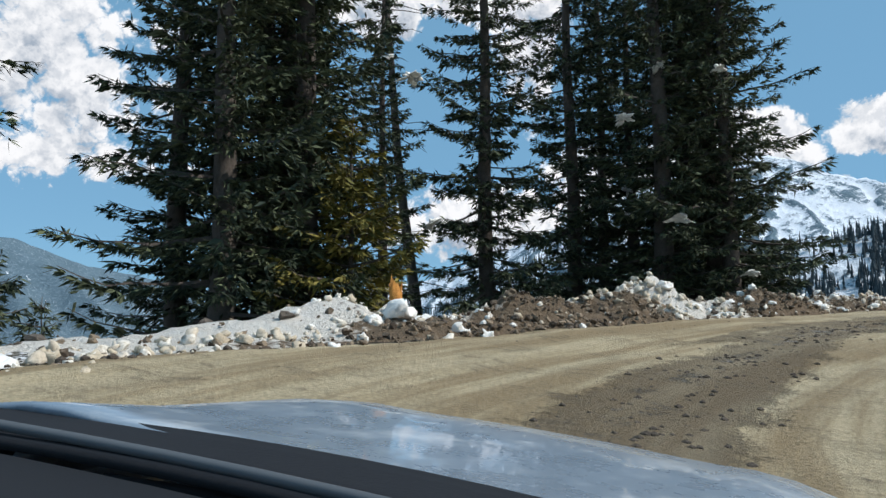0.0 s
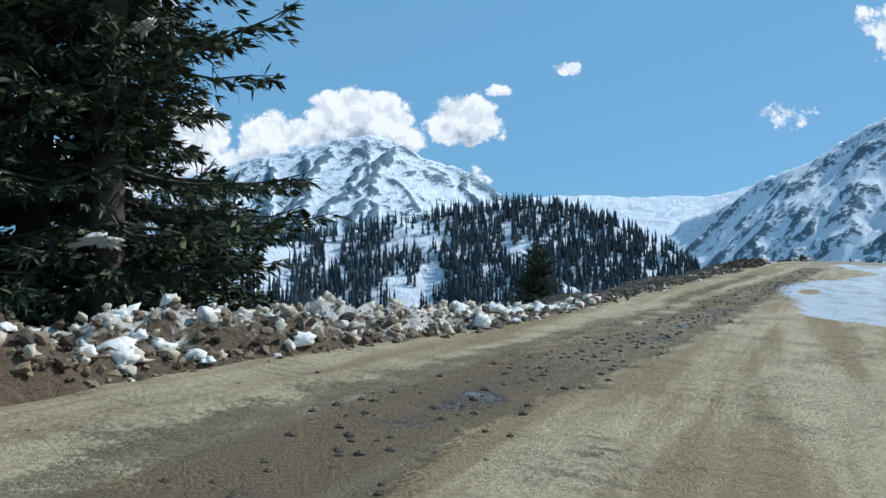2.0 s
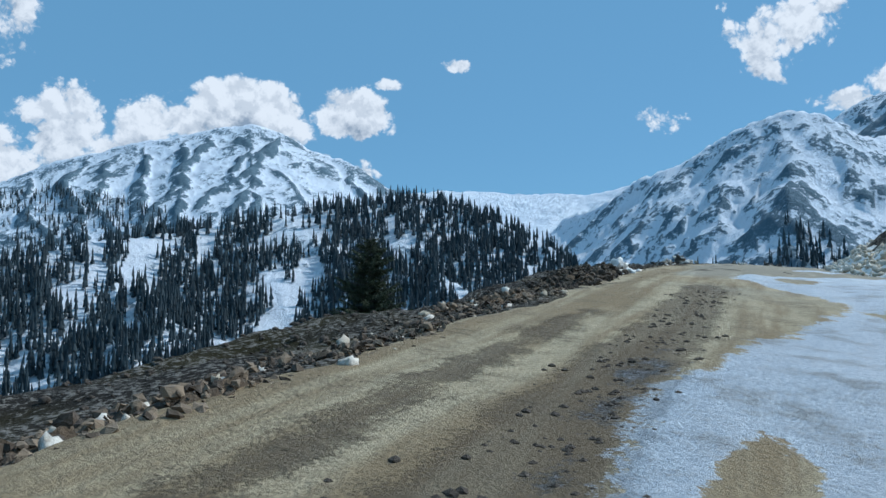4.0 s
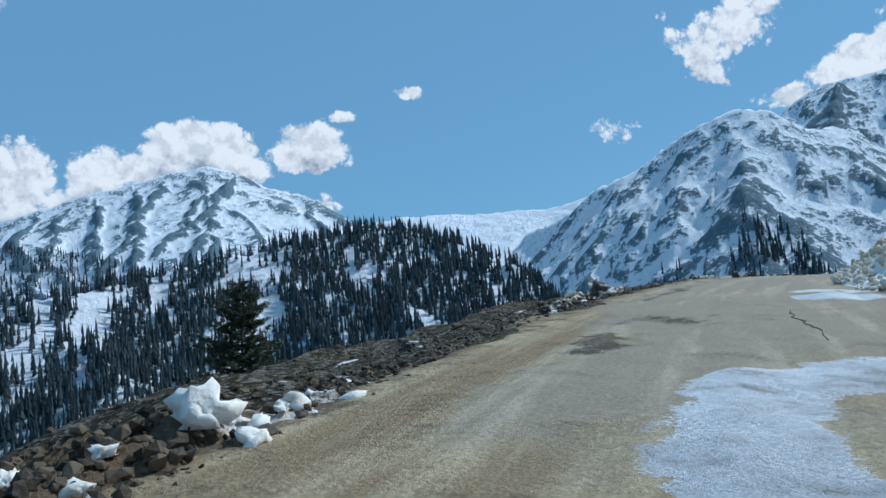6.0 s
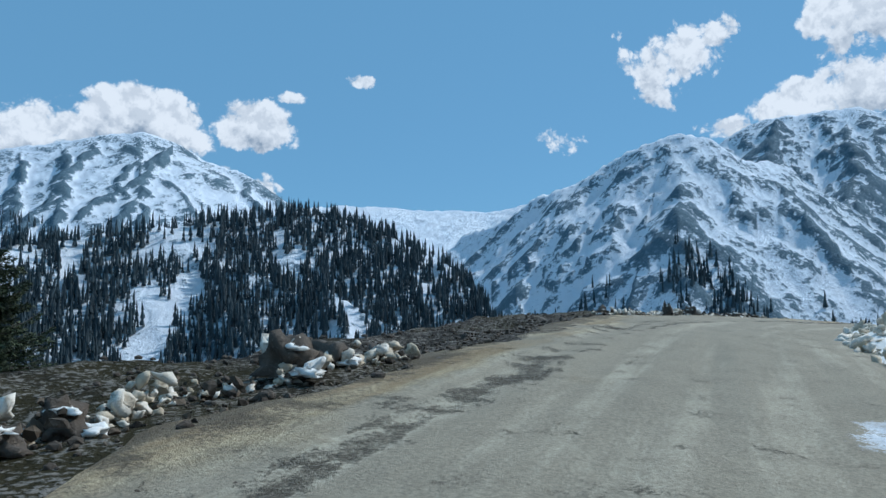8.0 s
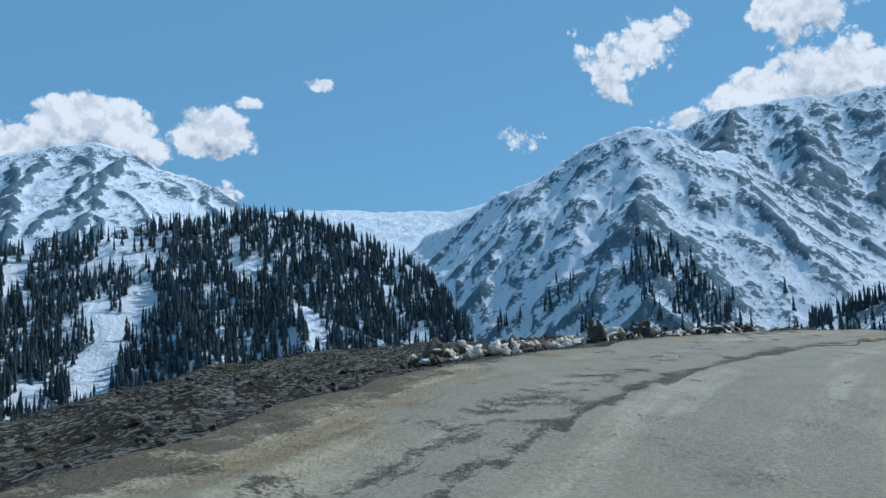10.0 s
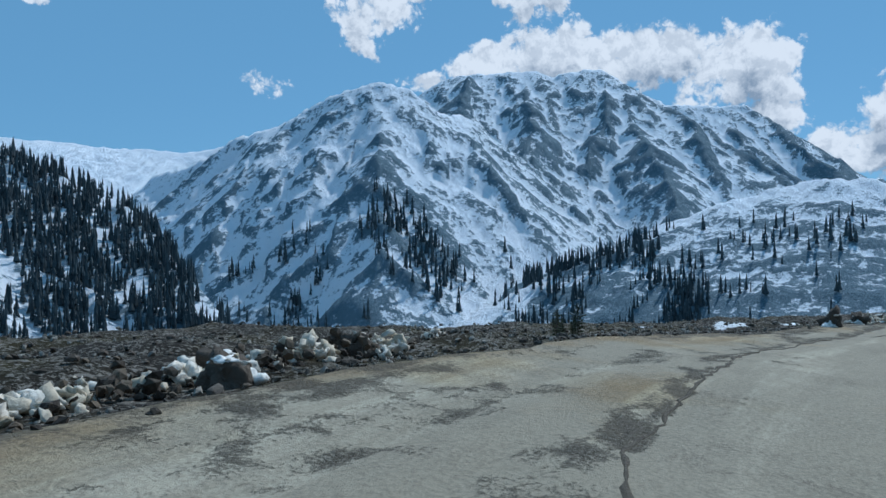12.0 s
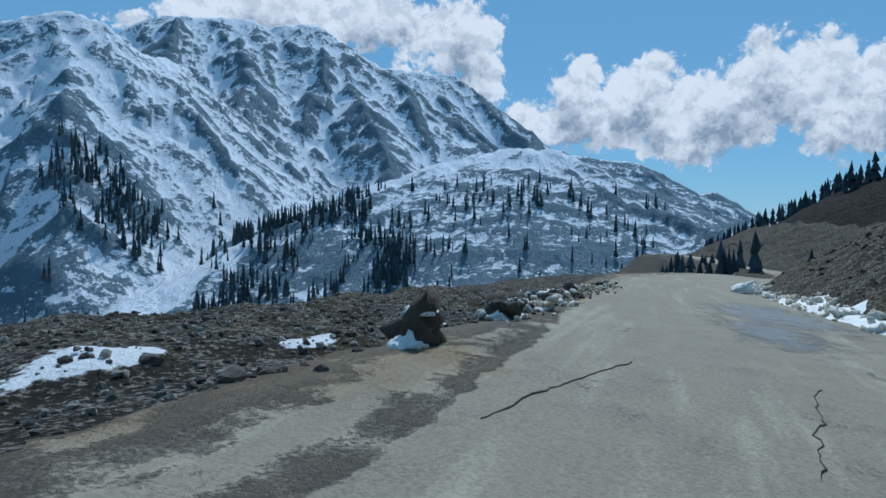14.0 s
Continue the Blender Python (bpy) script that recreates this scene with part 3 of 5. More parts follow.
SPURS = {  # lines of the large spurs that come down from a crest towards the road
    "front": [[(1250, 858, 238), (1145, 757, 143), (1075, 697, 81), (1002, 661, 27), (920, 640, -30), (849, 628, -78)],
              [(1321, 804, 230), (1206, 709, 131), (1134, 680, 81), (1070, 663, 36), (998, 626, -18), (919, 587, -77)],
              [(1408, 686, 310), (1210, 581, 161), (1126, 526, 95), (1063, 491, 47), (1006, 461, 5), (926, 443, -49)],
              [(1384, 735, 350), (1239, 649, 236), (1119, 595, 145), (1032, 553, 81), (980, 506, 33), (913, 479, -15)]],
    "main": [[(2134, 698, 431), (1866, 678, 275), (1706, 661, 182), (1587, 626, 110), (1461, 551, 25), (1370, 497, -36)],
             [(2244, 681, 519), (1891, 563, 312), (1667, 499, 182), (1634, 471, 157), (1497, 456, 81), (1362, 432, 4), (1237, 418, -68)],
             [(2122, 556, 357), (1965, 457, 249), (1835, 394, 164), (1741, 350, 105), (1607, 349, 27)],
             [(2431, 449, 562), (2078, 319, 344), (1909, 254, 238), (1754, 192, 142), (1638, 194, 74)],
             [(2552, 299, 469), (2268, 187, 299), (2107, 116, 200), (2009, 70, 140)],
             [(2241, 846, 570), (1919, 772, 364), (1758, 722, 261)]],
    "east": [[(2939, -613, 204), (2750, -486, 89), (2638, -411, 21)], [(2959, -336, 271), (2733, -362, 157), (2568, -354, 75)]],
}
HILLSIDE = [(500, -57, -24.8), (472, -79, -12.9), (448, -88, -3.3), (424, -93, 4.1), (402, -94, 7.8), (380, -94, 12.7), (359, -92, 16.5), (336, -92, 22.1), (305, -104, 33.3), (262, -125, 44.0)]


def crest_height(x, y, crest, slope):
    """Height under a crest line, with the way along it and the distance from it."""
    pts = np.array(crest, float)
    best, along, away = np.full(x.shape, -1e9), np.zeros(x.shape), np.zeros(x.shape)
    run = 0.0
    for a, b in zip(pts[:-1], pts[1:]):
        ab = (b - a)[:2]
        long = np.hypot(*ab)
        u = np.clip(((x - a[0]) * ab[0] + (y - a[1]) * ab[1]) / long ** 2, 0, 1)
        far = np.hypot(x - a[0] - u * ab[0], y - a[1] - u * ab[1])
        z = a[2] + u * (b[2] - a[2]) - slope * far * (1 + 0.10 * np.exp(-far / 300))
        up = z > best
        best, along, away = np.where(up, z, best), np.where(up, run + u * long, along), np.where(up, far, away)
        run += long
    return best, along, away


BEARINGS = np.concatenate([np.arange(-62, -16, 0.5), np.arange(-16, 122, 0.16), np.arange(122, 298, 2.0)])
REACHES = np.concatenate([np.geomspace(3, 300, 110), np.arange(305, 1000, 7.0), np.arange(1000, 2900, 9.5), np.arange(2900, 3500, 16), np.geomspace(3500, 4700, 20)])
HUB = (45.0, 30.0)


def rib(z, x, y, a, b, flank, pad):
    """Raises the land to a rib from a to b that falls off to either side."""
    bear = [math.degrees(math.atan2(p[0] - HUB[0], p[1] - HUB[1])) for p in (a, b)]
    reach = [math.hypot(p[0] - HUB[0], p[1] - HUB[1]) for p in (a, b)]
    wide = math.degrees(pad / max(min(reach), 60.0))
    c0, c1 = np.searchsorted(BEARINGS, (min(bear) - wide, max(bear) + wide))
    r0, r1 = np.searchsorted(REACHES, (min(reach) - pad, max(reach) + pad))
    if c1 <= c0 or r1 <= r0:
        return
    w = (slice(r0, r1), slice(c0, c1))
    dx, dy = b[0] - a[0], b[1] - a[1]
    u = np.clip(((x[w] - a[0]) * dx + (y[w] - a[1]) * dy) / (dx * dx + dy * dy + 1e-6), 0, 1)
    far = np.hypot(x[w] - a[0] - u * dx, y[w] - a[1] - u * dy)
    z[w] = np.maximum(z[w], a[2] + u * (b[2] - a[2]) - flank * far)


def spurs_of(z, x, y, crest, slope, spacing, depth, rng, given=()):
    """Spurs that run down from a crest to the side of the road's valley, and ribs that branch off them."""
    pts = np.array(crest, float)
    run = np.concatenate([[0], np.cumsum(np.hypot(*np.diff(pts[:, :2], axis=0).T))])
    legs, drop = np.diff(pts[:, :2], axis=0), np.diff(pts[:, 2])
    square = (legs ** 2).sum(1)

    def base(p):
        rel = p[:2] - pts[:-1, :2]
        u = np.minimum(np.maximum((rel * legs).sum(1) / square, 0), 1)
        far = np.sqrt(((rel - u[:, None] * legs) ** 2).sum(1))
        return float((pts[:-1, 2] + u * drop - slope * far * (1 + 0.10 * np.exp(-far / 300))).max())

    def descend(start, turn, length, rise, level):
        """One rib downhill from a place; rise says how far it stands over the face."""
        step = spacing * (0.22, 0.11, 0.06)[level]
        p, heading = np.array(start, float), turn
        gone, side = 0.0, rng.choice((-1, 1))
        while gone < length:
            heading = turn + 0.75 * (heading - turn) + rng.gauss(0, 0.20)
            q = p[:2] + step * np.array((math.cos(heading), math.sin(heading)))
            gone += step
            fade = min(gone / (2.2 * spacing), 1.0) ** 1.3 if level == 0 else max(0.0, 1.0 - 1.05 * gone / length)
            fade *= 1.0 if level else min(1.0, (length - gone) / (0.5 * length) + 0.25)
            foot = base(q)
            top = min(foot + rise * fade * rng.uniform(0.8, 1.12), p[2] - 0.3 * step)
            if foot < -150:
                break
            q = np.array((q[0], q[1], top))
            rib(z, x, y, p, q, (1.0, 1.15, 1.2)[level] * rng.uniform(0.85, 1.2), max(40.0, rise * 1.3))
            side = -side if rng.random() < 0.8 else side
            if level < 2 and gone > step:
                descend(q, heading + side * rng.uniform(0.55, 1.0), spacing * (0.55, 0.26)[level] * rng.uniform(0.6, 1.2), max(top - foot, 8.0), level + 1)
            p = q

    for line in given:
        line = np.array(line, float)
        reach = np.concatenate([[0], np.cumsum(np.hypot(*np.diff(line[:, :2], axis=0).T))])
        p, side = line[0], 1
        for far in np.arange(0.16 * spacing, reach[-1], 0.16 * spacing):
            q = np.array([np.interp(far, reach, line[:, k]) for k in range(3)]) + np.array((rng.gauss(0, 4), rng.gauss(0, 4), rng.gauss(0, 3)))
            rib(z, x, y, p, q, rng.uniform(0.85, 1.05), 170.0)
            ahead = math.atan2(q[1] - p[1], q[0] - p[0])
            side = -side if rng.random() < 0.8 else side
            descend(q, ahead + side * rng.uniform(0.6, 1.05), spacing * rng.uniform(0.5, 1.1), max(q[2] - base(q), 14.0), 1)
            p = q
    if given:
        depth *= 0.45
    at = spacing * 0.3
    while at < run[-1]:
        c = np.array([np.interp(at, run, pts[:, k]) for k in range(3)])
        i = min(np.searchsorted(run, at) - 1, len(pts) - 2)
        ahead = pts[i + 1, :2] - pts[max(i - 1, 0), :2]
        down = math.atan2(-ahead[0], ahead[1])
        if math.cos(down) * (HUB[0] - c[0]) + math.sin(down) * (HUB[1] - c[1]) < 0:
            down += math.pi
        descend(c, down + rng.gauss(0, 0.12), rng.uniform(0.55, 1.0) * (c[2] + 190) / slope, depth * rng.uniform(0.75, 1.25), 0)
        at += spacing * rng.uniform(0.65, 1.35)


def blurred(z, n):
    """Mean over a window of n cells to every side."""
    for axis in (0, 1):
        pad = [(n + 1, n) if k == axis else (0, 0) for k in (0, 1)]
        c = np.cumsum(np.pad(z, pad, mode="edge"), axis=axis)
        lo = [slice(None), slice(None)]
        hi = [slice(None), slice(None)]
        hi[axis], lo[axis] = slice(2 * n + 1, None), slice(None, -2 * n - 1)
        z = (c[tuple(hi)] - c[tuple(lo)]) / (2 * n + 1)
    return z


def mountains(x, y):
    """The wide land on the grid of bearings and reaches: heights, how rocky, and ways along and down the faces."""
    rng = random.Random(77)
    wx = x + 26 * fbm(x / 150, y / 150, 4, 0.55, 1) + 4 * fbm(x / 25, y / 25, 2, 0.5, 3)
    wy = y + 26 * fbm(x / 150, y / 150, 4, 0.55, 2) + 4 * fbm(x / 25, y / 25, 2, 0.5, 4)
    z = -135 + 18 * fbm(x / 300, y / 300, 4)
    rocky, along, away = np.full(x.shape, 0.35), x * 1.0, y * 1.0
    for name, (crest, slope, bare, spacing, depth) in RIDGES.items():
        h, u, v = crest_height(wx, wy, crest, slope)
        if name == "forest":      # its eastern end breaks off into the side valley
            cut = ((x - 611) * 185 - (y - 505) * 65) / 196.0
            h = h - 1.5 * np.clip(cut - 6, 0, 120)
        raised = h.copy()
        spurs_of(raised, wx, wy, crest, slope, spacing, depth, rng, SPURS.get(name, ()))
        if name == "forest":
            raised = raised - 1.5 * np.clip(cut - 6, 0, 120) * (raised > h)
        flute = np.clip(ridged(u / 40 + 1.6 * fbm(x / 150, y / 150, 3, 0.5, 2), v / 380, 3, 0.6, 3) / 1.7, 0, 1)
        raised = raised + (flute - 0.5) * 0.24 * depth * np.clip(v / 120, 0, 1)
        raised = raised + 9 * (np.clip(ridged(u / 17 + 1.2 * fbm(x / 60, y / 60, 3, 0.5, 1), v / 75, 3, 0.6, 4) / 1.7, 0, 1) - 0.5) * np.clip(v / 80, 0, 1) * (depth > 40)
        proud = np.clip((raised - h) / depth, 0, 1.2)
        up = raised > z
        crown = 0.34 * np.exp(-np.abs(v) / 110) if name == "round" else 0.0
        rocky = np.where(up, bare + 0.10 * (proud - 0.3) - crown, rocky)
        along, away = np.where(up, u, along), np.where(up, v, away)
        z = np.maximum(z, raised)
    small = np.clip((np.hypot(x - 45, y - 30) - 200) / 800, 0, 1)
    z = z + small * (6.5 * fbm(x / 45, y / 45, 5, 0.62, 2) + 5 * (ridged(x / 70 + 2 * fbm(x / 90, y / 90, 2), y / 70, 4, 0.55, 5) - 1.1))
    convex = 0.8 * np.clip((z - blurred(z, 3)) / 3.0, -1, 1) + 0.8 * np.clip((z - blurred(z, 6)) / 8.0, -1, 1) + 0.3 * np.clip((z - blurred(z, 14)) / 22.0, -1, 1)
    return z, rocky + 0.14 * convex * small * (1 - np.exp(-np.abs(away) / 45)) - 0.16 * np.exp(-np.abs(away) / 60), along, away


def to_way(x, y):
    """s and d of places in the plan, for the nearest part of the road."""
    s, d = np.empty(x.size), np.empty(x.size)
    fx, fy = x.ravel(), y.ravel()
    keep = slice(None, None, 4)
    px, py, tx, ty, ps = WAY[keep, 0], WAY[keep, 1], WAY_T[keep, 0], WAY_T[keep, 1], WAY_S[keep]
    for a in range(0, fx.size, 20000):
        dx, dy = fx[a:a + 20000, None] - px, fy[a:a + 20000, None] - py
        n = (dx * dx + dy * dy).argmin(1)
        r = np.arange(len(n))
        s[a:a + 20000] = ps[n]
        d[a:a + 20000] = np.hypot(dx[r, n], dy[r, n]) * np.sign(tx[n] * dy[r, n] - ty[n] * dx[r, n])
    return s.reshape(x.shape), d.reshape(x.shape)


def build_land():
    """The wide land: the road's own slopes close by, the valley and the mountains beyond."""
    R, Bg = np.meshgrid(REACHES, np.radians(BEARINGS), indexing="ij")
    x, y = HUB[0] + R * np.sin(Bg), HUB[1] + R * np.cos(Bg)
    far, rocky, along, away = mountains(x, y)
    reach = np.hypot(x - 60, y - 35)
    s, d = np.zeros(x.shape), np.full(x.shape, 400.0)
    close = reach < 440
    s[close], d[close] = to_way(x[close], y[close])
    near = near_height(s, np.clip(d, -45, 400), False)
    near = np.where(d > 20, np.maximum(near, -140), near) - 0.15 * np.clip(-d - 45, 0, None)
    t = np.clip((reach - 170) / 260, 0, 1)
    t = t * t * (3 - 2 * t)
    z = near * (1 - t) + far * t
    side = crest_height(x, y, HILLSIDE, 0.5)[0] + 2.5 * fbm(x / 18, y / 18, 4, 0.6, 2)
    bare = (side > z) & (d < -8) | (t < 0.3)
    z = np.maximum(z, np.where(d < -8, side, -500))
    rocky = np.where(bare, 1.6, rocky)
    under = (d > -22) & (d < 26) & (s > -28) & (s < WAY_S[-1] - 64)
    z = np.where(under, z - 2.2, z)
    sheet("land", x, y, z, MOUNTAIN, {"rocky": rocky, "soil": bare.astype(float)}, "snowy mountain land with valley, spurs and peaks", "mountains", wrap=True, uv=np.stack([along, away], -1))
    return z


def land_at(x, y):
    """Height of the wide land at places in the plan."""
    b = (np.degrees(np.arctan2(x - HUB[0], y - HUB[1])) + 62) % 360 - 62
    i = np.clip(np.interp(np.hypot(x - HUB[0], y - HUB[1]), REACHES, np.arange(len(REACHES))), 0, len(REACHES) - 1.01)
    j = np.clip(np.interp(b, BEARINGS, np.arange(len(BEARINGS))), 0, len(BEARINGS) - 1.01)
    i0, j0 = i.astype(int), j.astype(int)
    u, v = i - i0, j - j0
    return (LAND_Z[i0, j0] * (1 - v) + LAND_Z[i0, j0 + 1] * v) * (1 - u) + (LAND_Z[i0 + 1, j0] * (1 - v) + LAND_Z[i0 + 1, j0 + 1] * v) * u


LAND_Z = build_land()
build_near()

# ---- small builders ----


def mesh_of(name, verts, faces, mats, indices=None, smooth_faces=False):
    me = bpy.data.meshes.new(name)
    me.from_pydata([tuple(v) for v in verts], [], [tuple(f) for f in faces])
    for m in mats:
        me.materials.append(m)
    if indices is not None:
        me.polygons.foreach_set("material_index", np.array(indices, np.int32))
    if smooth_faces:
        me.polygons.foreach_set("use_smooth", np.ones(len(me.polygons), bool))
    me.update()
    return me


def part(name, me, parent, label=""):
    ob = new(name, me)
    ob.parent = parent
    return tagged(ob, label) if label else ob


def thing(name, where, label, category, group="", turn=0.0, size=1.0):
    ob = new(name)
    ob.empty_display_size = 0.2
    ob.matrix_world = Matrix.Translation(where) @ Matrix.Rotation(turn, 4, "Z") @ Matrix.Diagonal((size, size, size, 1))
    return tagged(ob, label, category, group)


def floor_at(s, d):
    return float(near_height(np.array([float(s)]), np.array([float(d)]))[0])


def spot(s, d, sink=0.0):
    x, y = at_way(np.array([float(s)]), np.array([float(d)]))
    return Vector((float(x[0]), float(y[0]), floor_at(s, d) - sink))


def tube(points, radii, sides=8):
    """Verts and faces of a tapered pipe through the points."""
    verts, faces = [], []
    pts = [Vector(p) for p in points]
    for i, (p, r) in enumerate(zip(pts, radii)):
        ahead = (pts[min(i + 1, len(pts) - 1)] - pts[max(i - 1, 0)]).normalized()
        a = ahead.orthogonal().normalized()
        b = ahead.cross(a)
        for k in range(sides):
            w = 2 * math.pi * k / sides
            verts.append(p + r * (math.cos(w) * a + math.sin(w) * b))
    for i in range(len(pts) - 1):
        for k in range(sides):
            n = (k + 1) % sides
            faces.append((i * sides + k, i * sides + n, (i + 1) * sides + n, (i + 1) * sides + k))
    faces.append(tuple(range(sides - 1, -1, -1)))
    faces.append(tuple((len(pts) - 1) * sides + k for k in range(sides)))
    return verts, faces


def lump(seed, size=(1, 1, 1), rough=0.35, level=2, facet=0.0):
    """A weathered block: a ball pushed in and out by noise, its underside flat."""
    rng = random.Random(seed)
    bm = bmesh.new()
    bmesh.ops.create_icosphere(bm, subdivisions=level, radius=1.0)
    off = Vector((rng.uniform(-50, 50), rng.uniform(-50, 50), rng.uniform(-50, 50)))
    planes = [Vector((rng.gauss(0, 1), rng.gauss(0, 1), rng.gauss(0, 0.8))).normalized() for _ in range(7)]
    for v in bm.verts:
        n = v.co.normalized()
        k = 1 + rough * noise.noise(n * 1.4 + off) + 0.5 * rough * noise.noise(n * 3.7 + off) + 0.28 * rough * noise.noise(n * 8.0 + off) + 0.14 * rough * noise.noise(n * 17.0 + off)
        p = n * k
        for w in planes:
            over = p.dot(w) - (0.72 if facet else 9)
            if over > 0:
                p -= w * over * facet
        p = Vector((p.x * size[0], p.y * size[1], p.z * size[2]))
        if p.z < -0.35 * size[2]:
            p.z = -0.35 * size[2]
        v.co = p
    return bm


def lump_mesh(name, seed, mat, size=(1, 1, 1), rough=0.35, level=2, facet=0.0, flat=False):
    bm = lump(seed, size, rough, level, facet)
    me = bpy.data.meshes.new(name)
    bm.to_mesh(me)
    bm.free()
    me.materials.append(mat)
    if not flat:
        me.polygons.foreach_set("use_smooth", np.ones(len(me.polygons), bool))
    return me


# ---- fir trees ----


def fir_crown(seed, tall, base, reach, gap=0.42, density=1.0, ragged=0.3, one_sided=0.0):
    """Boughs and needle sprays of a fir as one mesh: verts and faces of the sprays, and of the boughs."""
    rng = np.random.RandomState(seed)
    leaf_v, leaf_f, bough_v, bough_f = [], [], [], []
    z, turn = base, 0.0
    while z < tall - 0.3:
        u = (z - base) / (tall - base)
        span = reach * (1 - u) ** 0.75 * (0.55 + 0.45 * min(1, (u + 0.02) / 0.12)) + 0.25
        count = 4 + int(rng.rand() * 3)
        for b in range(count):
            if rng.rand() < ragged * 0.5:
                continue
            turn += 2.4 + rng.rand() * 0.9
            side = 1 - one_sided * 0.5 * (1 + math.cos(turn))
            swell = math.sin(1.3 * turn % 6.28 + 0.9 * z + seed) * math.sin(0.55 * z + 2 * seed + math.cos(turn))
            length = span * (0.35 + 0.75 * rng.rand()) * (1 + 0.75 * ragged * swell) * max(side, 0.25)
            droop = 0.10 + 0.34 * rng.rand() - 0.5 * u
            ca, sa = math.cos(turn), math.sin(turn)
            steps = max(3, int(length / 0.5))
            sag, kick = 0.06 * rng.randn(), 0.10 + 0.12 * rng.rand()
            line = []
            for i in range(steps + 1):
                q = i / steps
                r = q * length
                sway = sag * length * q * q
                line.append((ca * r - sa * sway, sa * r + ca * sway, z - droop * r + kick * length * q ** 3 + 0.05 * rng.randn() * q))
            v, f = tube(line, [max(0.008, (0.018 + 0.012 * length) * (1 - 0.85 * k / steps)) for k in range(steps + 1)], 3)
            o = len(bough_v)
            bough_v += v
            bough_f += [tuple(o + k for k in face) for face in f]
            tufts = int(length / 0.064 * density)
            bare = 0.05 + 0.25 * rng.rand()
            for k in range(tufts):
                q = bare + (1 - bare) * (k + rng.rand()) / tufts
                i = min(int(q * steps), steps - 1)
                w = q * steps - i
                reach_out = rng.randn() * 0.16 * length * (1.15 - q)
                p = [line[i][m] * (1 - w) + line[i + 1][m] * w for m in range(3)]
                p = [p[0] - sa * reach_out, p[1] + ca * reach_out, p[2] - 0.30 * abs(reach_out) - 0.10 * rng.rand()]
                lean = 2.2 * reach_out / (0.16 * length + 0.05) * 0.3
                size = (0.16 + 0.22 * rng.rand()) * (0.85 + 0.3 * (1 - u))
                for blade in range(5):
                    ex, ey, ez = ca - sa * lean + 0.65 * rng.randn(), sa + ca * lean + 0.65 * rng.randn(), -0.22 + 0.45 * rng.randn()
                    norm = math.sqrt(ex * ex + ey * ey + ez * ez) + 1e-6
                    ex, ey, ez = ex / norm, ey / norm, ez / norm
                    half = 0.095 * size
                    nx, ny, nz = -ey * half, ex * half, half * 0.8 * rng.randn()
                    long = size * (0.7 + 0.4 * rng.rand())
                    n = len(leaf_v)
                    leaf_v.append((p[0], p[1], p[2]))
                    leaf_v.append((p[0] + ex * long * 0.5 + nx, p[1] + ey * long * 0.5 + ny, p[2] + ez * long * 0.5 + nz))
                    leaf_v.append((p[0] + ex * long, p[1] + ey * long, p[2] + ez * long - 0.06 * long))
                    leaf_v.append((p[0] + ex * long * 0.5 - nx, p[1] + ey * long * 0.5 - ny, p[2] + ez * long * 0.5 - nz))
                    leaf_f.append((n, n + 1, n + 2, n + 3))
        z += gap * (0.7 + 0.6 * rng.rand()) * (1 - 0.35 * u)
    return leaf_v, leaf_f, bough_v, bough_f


def fir_meshes(seed, tall, base, reach, girth, needles, **more):
    rng = random.Random(seed)
    lv, lf, bv, bf = fir_crown(seed, tall, base, reach, **more)
    crown = mesh_of("crown", lv, lf, [needles])
    bough = mesh_of("boughs", bv, bf, [BARK])
    pts = [(0.05 * math.sin(k * 1.1 + seed), 0.05 * math.cos(k * 0.9), tall * k / 12 - (0.6 if k == 0 else 0)) for k in range(13)]
    tv, tf = tube(pts, [girth * (1.25 if k == 0 else 1 - 0.93 * k / 12) for k in range(13)], 10)
    trunk = mesh_of("trunk", tv, tf, [BARK], smooth_faces=True)
    return trunk, bough, crown


def snow_pads(seed, spots):
    """Old snow lying on boughs: thin torn pads."""
    made = []
    for k, (x, y, z, size) in enumerate(spots):
        rng = random.Random(seed + k)
        me = lump_mesh("snow_load", seed * 7 + k, SNOW, (0.5, 0.26, 0.09), 2.6, 4)
        out = math.atan2(y, x)
        turn = Matrix.Rotation(out + math.pi / 2 + rng.uniform(-0.3, 0.3), 4, "Z") @ Euler((-0.5, rng.uniform(-0.3, 0.3), 0)).to_matrix().to_4x4()
        me.transform(Matrix.Translation((x, y, z)) @ turn @ Matrix.Diagonal((size, size, size, 1)))
        for v in me.vertices:
            v.co.z -= 0.25 * abs(v.co.x * math.sin(out) - v.co.y * math.cos(out))
        made.append(me)
    return made


def fir(name, where, meshes, label, turn=0.0, size=1.0, pads=None, group="firs beside the road", lean=(0, 0)):
    ob = thing(name, where, label, "tree", group, turn, size)
    ob.matrix_world = ob.matrix_world @ Euler((radians(lean[0]), radians(lean[1]), 0)).to_matrix().to_4x4()
    for key, me in zip(("trunk", "bough", "crown"), meshes):
        part(key, me, ob)
    if pads is not None:
        for me in pads:
            part("snow_load", me, ob, "torn white snow lying on a bough")
    return ob


def bearing_spot(bearing, far, z, eye=(0.0, 0.0)):
    b = radians(bearing)
    return Vector((eye[0] + far * math.sin(b), eye[1] + far * math.cos(b), z))


